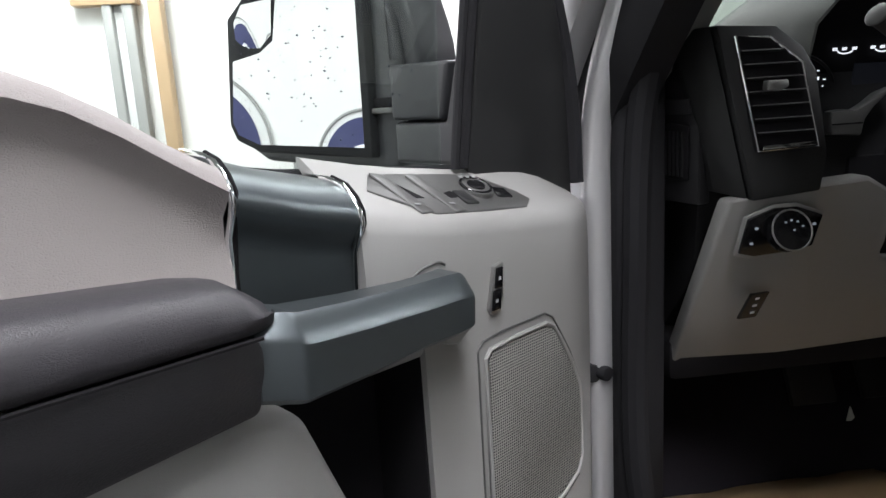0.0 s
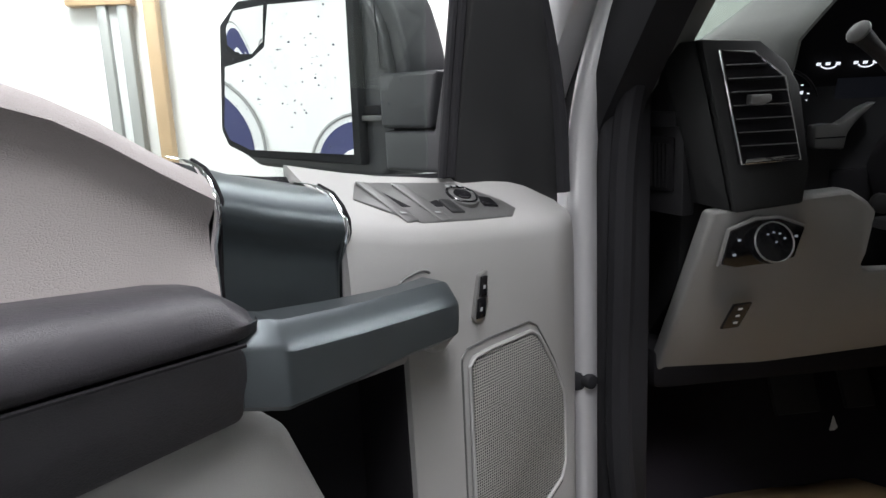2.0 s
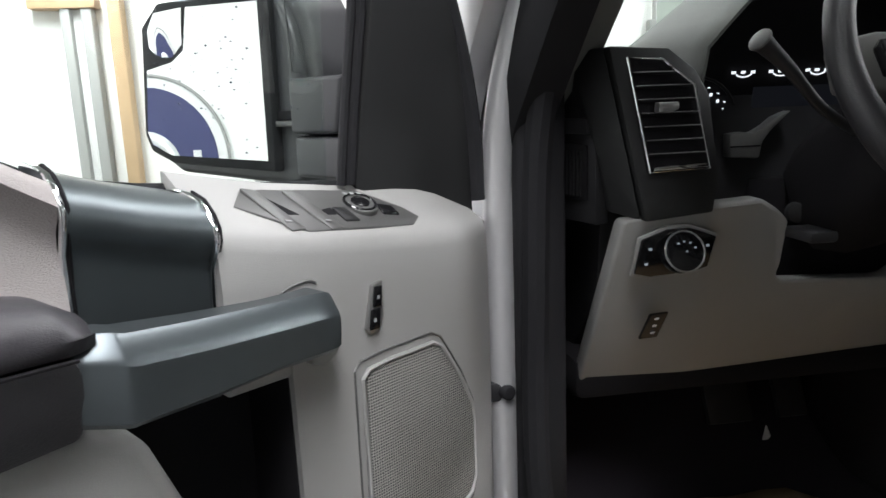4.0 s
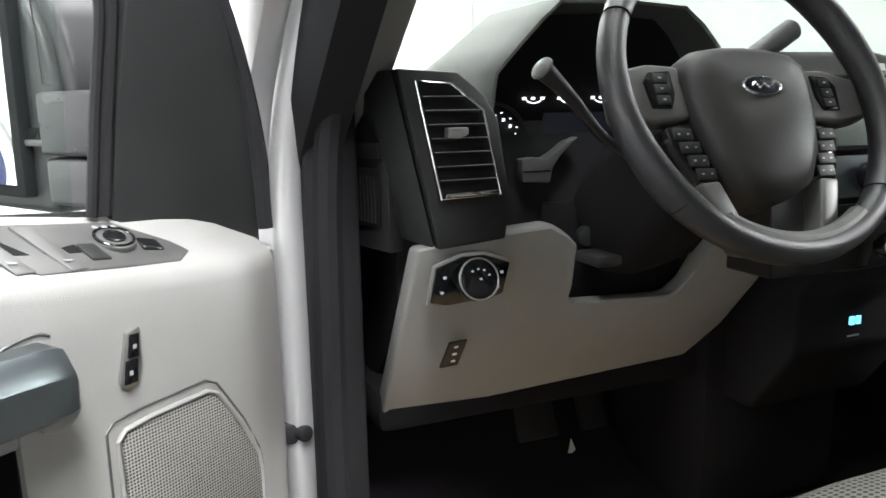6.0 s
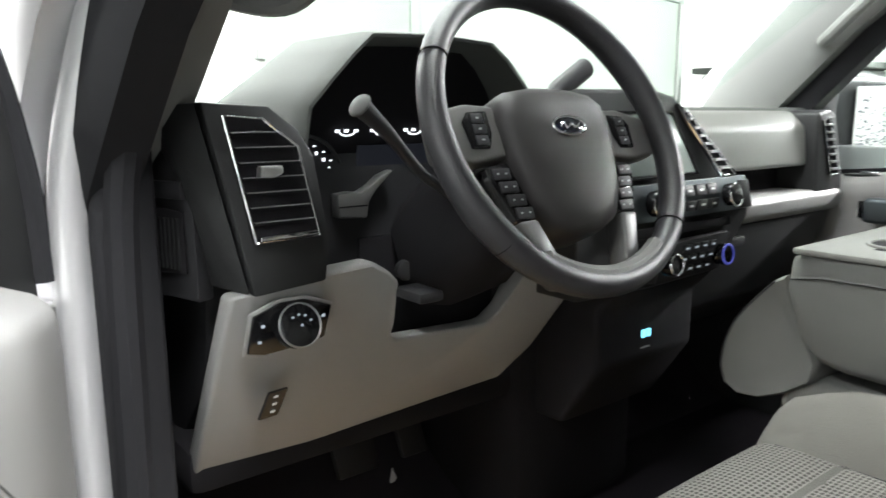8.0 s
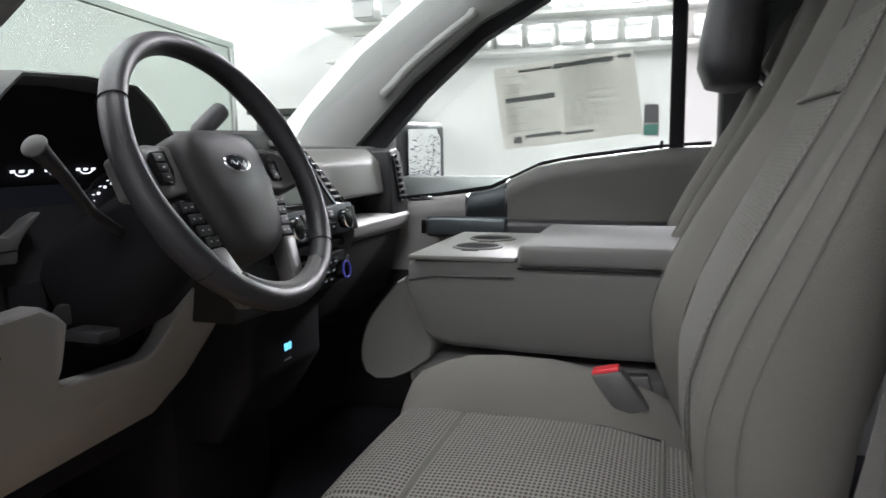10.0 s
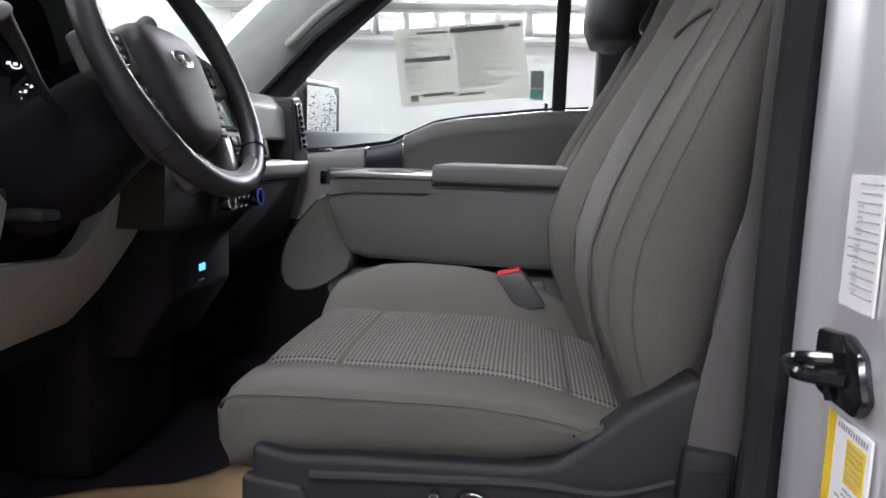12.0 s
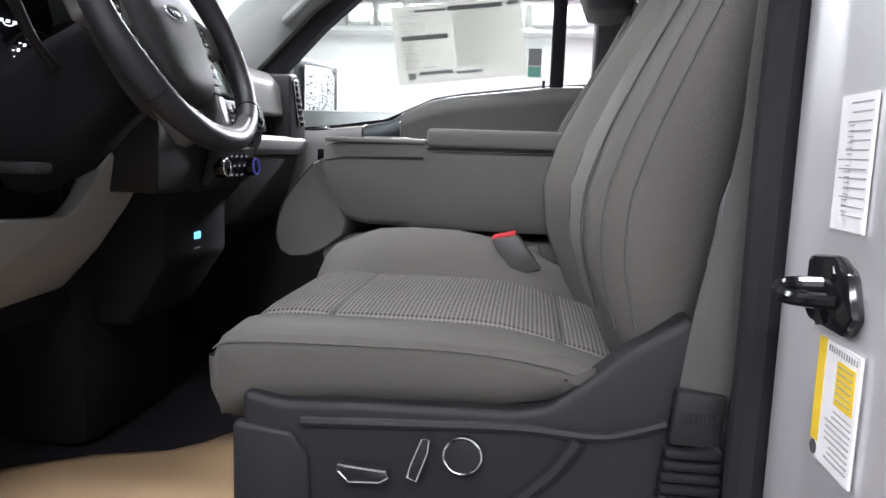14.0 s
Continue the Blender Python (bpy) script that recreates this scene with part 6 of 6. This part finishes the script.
part("mirror_arm", box(0.87, 0.98, 0.87, 0.93, 1.56, 1.62, 0.012), BLACK_PLASTIC, pm)
bm = bmesh.new()
rng = random.Random(21)
for i in range(260):
    x, z = rng.uniform(0.96, 1.132), 1.54 + 0.15 * rng.random() ** 1.8
    bmesh.ops.create_icosphere(bm, subdivisions=1, radius=rng.uniform(0.0012, 0.0034), matrix=Matrix.Translation((x, 0.8415 - (x - 0.925) * 0.2423, z)))
part("water_drops", bm, DROPS, pm, "clear water drops")

# window price sheet
sheet = thing("window_price_sheet", (0.86, 0.33, 1.63), "large pale printed price sheet taped inside the window", "paper sheet")


def sheet_at(a, b, h=0.0):
    """a from the front edge to the rear, b from the foot to the head, both 0 to 1."""
    y = 0.530 - 0.375 * a - 0.032 * (1 - b)
    z = 1.632 + 0.040 * a + 0.222 * b - 0.006 * a * b
    return Vector((0.858 - h, 0.11 + (y - 0.11) * 1.027, 1.45 + (z - 1.45) * 1.027))


def on_sheet(name, a0, a1, b0, b1, mat, h=0.0012):
    part(name, prism([(a0, b0), (a1, b0), (a1, b1), (a0, b1)], 0.0, h, sheet_at), mat, sheet)


on_sheet("paper", 0, 1, 0, 1, PAPER_PALE, 0.001)
on_sheet("heading_bar", 0.44, 0.86, 0.90, 0.96, SHEET_PRINT)
on_sheet("heading_bar", 0.18, 0.42, 0.91, 0.94, SHEET_PRINT)
on_sheet("badge_bar", 0.89, 0.98, 0.92, 0.96, SHEET_PRINT)
on_sheet("rule", 0.06, 0.42, 0.56, 0.62, SHEET_PRINT)
on_sheet("rule", 0.17, 0.43, 0.11, 0.15, SHEET_PRINT)
on_sheet("rule", 0.46, 0.66, 0.09, 0.12, SHEET_PRINT)
on_sheet("code_patch", 0.08, 0.14, 0.06, 0.14, SHEET_PRINT)
rng = random.Random(12)
for i in range(22):
    b = 0.88 - i * 0.032
    if not 0.54 < b < 0.64:
        on_sheet("print_line", 0.05, 0.05 + rng.uniform(0.08, 0.3), b - 0.007, b, SHEET_FAINT if i % 3 else SHEET_PRINT)
    on_sheet("print_line", 0.47, 0.47 + rng.uniform(0.2, 0.45), b - 0.007, b, SHEET_FAINT)
sticker = thing("window_sticker", (0.86, 0.09, 1.65), "small dark and green sticker on the window", "sticker")
part("sheet", box(0.857, 0.8585, 0.085, 0.125, 1.668, 1.755, 0), PAPER_WHITE, sticker)
part("dark_half", box(0.8560, 0.857, 0.087, 0.123, 1.705, 1.753, 0), PRINT_GREY, sticker)
part("green_half", box(0.8560, 0.857, 0.087, 0.123, 1.672, 1.70, 0), material("mint_green_print", (0.2, 0.55, 0.45), 0.5), sticker)

# floor mat and pedals
bm = bmesh.new()
grid = []
for i in range(14):
    x = -0.70 + 0.054 * i
    far = inter(x, (-0.70, -0.25, -0.17, -0.11, 0.002), (1.04, 1.05, 0.90, 0.76, 0.68)) + 0.012 * noise.noise(Vector((i * 0.7, 3, 2)))
    grid.append([bm.verts.new((x, 0.47 + (far - 0.47) * j / 12, 0.866 + 0.006 * noise.noise(Vector((i * 0.45, j * 0.4, 1))) + 0.004 * noise.noise(Vector((i * 1.3, j * 0.9, 5))))) for j in range(13)])
for i in range(13):
    for j in range(12):
        bm.faces.new((grid[i][j], grid[i + 1][j], grid[i + 1][j + 1], grid[i][j + 1]))
mat_ob = solid("paper_floor_mat", bm, PAPER, "creased brown protective paper mat on the carpet", "floor mat")
mat_ob.modifiers.new("thick", "SOLIDIFY").thickness = 0.003
for x, w, n in ((-0.34, 0.045, "brake_pedal"), (-0.21, 0.03, "accelerator_pedal")):
    pedal = thing(n, (x, 1.2, 1.0), "black rubber foot pedal on a steel arm", "pedal")
    part("pad", prism([(1.12, 0.97), (1.16, 1.05), (1.175, 1.045), (1.135, 0.965)], x - w, x + w, lambda y, z, q: Vector((q, y, z)), 0.004), BLACK_PLASTIC, pedal)
    part("arm", tube([(x, 1.16, 1.01), (x, 1.22, 1.12), (x, 1.28, 1.24)], 0.008, 8), STEEL_GREY, pedal)
tag = thing("white_tag", (-0.262, 1.135, 0.92), "small white paper tag on the footwell carpet", "tag")
part("slip", prism([(-0.268, 0.922), (-0.262, 0.952), (-0.252, 0.928), (-0.258, 0.922)], 1.130, 1.133, lambda x, z, y: Vector((x, y, z))), PAPER_WHITE, tag)

# ---- things in the garage ----
frame_ob = thing("door_frame", (-3.2, 6.95, 0), "grey metal door frame against the white wall", "door frame")
for x0, x1 in ((-3.30, -3.22), (-3.13, -3.04)):
    part("jamb", box(x0, x1, 6.84, 7.0, 0, 2.58, 0.01), STEEL_GREY, frame_ob)
part("lintel", box(-3.55, -3.0, 6.82, 7.0, 2.50, 2.62, 0.01), WOOD, frame_ob)
part("glazing", box(-3.22, -3.13, 6.93, 6.96, 0, 2.5, 0), PAPER_WHITE, frame_ob)
solid("wooden_post", box(-2.90, -2.79, 6.80, 6.99, 0, CEIL, 0.01), WOOD, "bare pine corner post against the white wall", "post")
solid("steel_pole", box(-1.79, -1.71, 6.84, 6.98, 0, 1.5, 0.01), STEEL_GREY, "short grey steel pole by the wall", "pole")
solid("wall_conduit", tube([(2.16, 6.94, 2.25), (2.16, 6.94, CEIL)], 0.02, 10), STEEL_GREY, "thin grey conduit pipe on the wall", "pipe")
solid("conduit_box", box(2.10, 2.22, 6.90, 7.0, 2.20, 2.30, 0.01), STEEL_GREY, "small grey junction box on the wall", "box")
solid("yellow_wall_sign", box(0.95, 1.06, 6.97, 6.995, 2.05, 2.35, 0.004), LABEL_YELLOW, "small yellow sign on the white wall", "sign")


def booth_at(a, z, d):
    return Vector((1.27 + 2.99 * a - 0.16 * d, 3.09 + 0.48 * a + d, z))


booth = thing("equipment_booth", (2.8, 3.6, 0), "large pale green-grey painted booth beyond the truck", "booth")
part("front_wall", prism([(0, 0), (1, 0), (1, 2.5), (0, 2.5)], 0, 0.08, booth_at, 0.01), WALL_GREEN, booth)
part("side_wall", prism([(0.0, 0), (0.03, 0), (0.03, 2.5), (0.0, 2.5)], 0.085, 1.4, booth_at, 0.01), WALL_GREEN, booth)
part("roof", prism([(0.0, 2.505), (1, 2.505), (1, 2.56), (0, 2.56)], 0, 1.4, booth_at, 0.01), WALL_GREEN, booth)
part("corner_strip", prism([(0.955, 0), (0.965, 0), (0.965, 2.5), (0.955, 2.5)], -0.02, -0.002, booth_at), STEEL_GREY, booth)
bench = thing("work_bench", (4.5, 2.9, 0), "grey cluttered bench beyond the booth", "bench")
part("body", box(4.25, 4.95, 2.3, 3.4, 0, 1.95, 0.03), STEEL_GREY, bench)
part("top", box(4.2, 5.0, 2.25, 3.45, 1.955, 2.0, 0.01), DASH_TOP, bench)

# high shelf with wire bins along the east wall
shelf = thing("wall_shelf", (4.85, 0.6, 2.4), "long white wall shelf carrying stacked bins", "shelf")
part("board", box(4.78, 5.05, -2.2, 3.0, 2.42, 2.46, 0.005), WALL_WHITE, shelf)
part("upper_board", box(4.78, 5.05, -2.2, 3.0, 2.72, 2.75, 0.005), WALL_WHITE, shelf)
rng = random.Random(21)
bin0 = None
for row in range(2):
    for i in range(19):
        y = -1.95 + i * 0.25
        z = 2.461 + row * 0.290
        if bin0 is None:
            bin0 = thing("storage_bin", (4.75, y, z), "small dark-rimmed storage bin on the shelf", "bin", "bins on the wall shelf")
            part("rim", tube([(4.64, y - 0.10, z + 0.15), (4.64, y + 0.10, z + 0.15), (4.64, y + 0.085, z + 0.012), (4.64, y - 0.085, z + 0.012)], 0.006, 6, True), PRINT_GREY, bin0)
            part("front", box(4.65, 4.66, y - 0.09, y + 0.09, z + 0.005, z + 0.15, 0), PAPER_WHITE, bin0)
            part("tub", box(4.661, 4.88, y - 0.09, y + 0.09, z, z + 0.14, 0.01), WALL_WHITE, bin0)
        else:
            copy_thing(bin0, Matrix.Translation((4.75, y, z)))

# round blue signs on the west wall
for sy, sz, r in ((3.38, 1.27, 0.58), (2.10, 1.14, 0.36)):
    sign = thing("round_sign", (-5.04, sy, sz), "round dark blue sign with white ring and strokes", "sign", "round wall signs")
    part("plate", disc((-5.048, sy, sz), (1, 0, 0), r, 0.012, 48), PAPER_WHITE, sign)
    part("rim", ringed((-5.036, sy, sz), (1, 0, 0), r, 0.012, 48), STEEL_GREY, sign)
    part("field", disc((-5.034, sy, sz), (1, 0, 0), r * 0.86, 0.006, 48), SIGN_BLUE, sign)
    arc = [radians(50 + 14 * k) for k in range(20)]
    part("stroke", tube([(-5.025, sy + r * 0.05 + 0.36 * r * math.cos(a), sz - r * 0.1 + 0.36 * r * math.sin(a)) for a in arc], 0.075 * r, 8), PAPER_WHITE, sign)
    part("stroke", box(-5.028, -5.022, sy + r * 0.05, sy + r * 0.45, sz - r * 0.17, sz - r * 0.03, 0), PAPER_WHITE, sign)
    part("cross_bar", box(-5.028, -5.022, sy - r * 0.78, sy - r * 0.42, sz - r * 0.14, sz - r * 0.04, 0), PAPER_WHITE, sign)
    part("cross_bar", box(-5.0275, -5.0215, sy - r * 0.65, sy - r * 0.55, sz - r * 0.27, sz + r * 0.09, 0), PAPER_WHITE, sign)
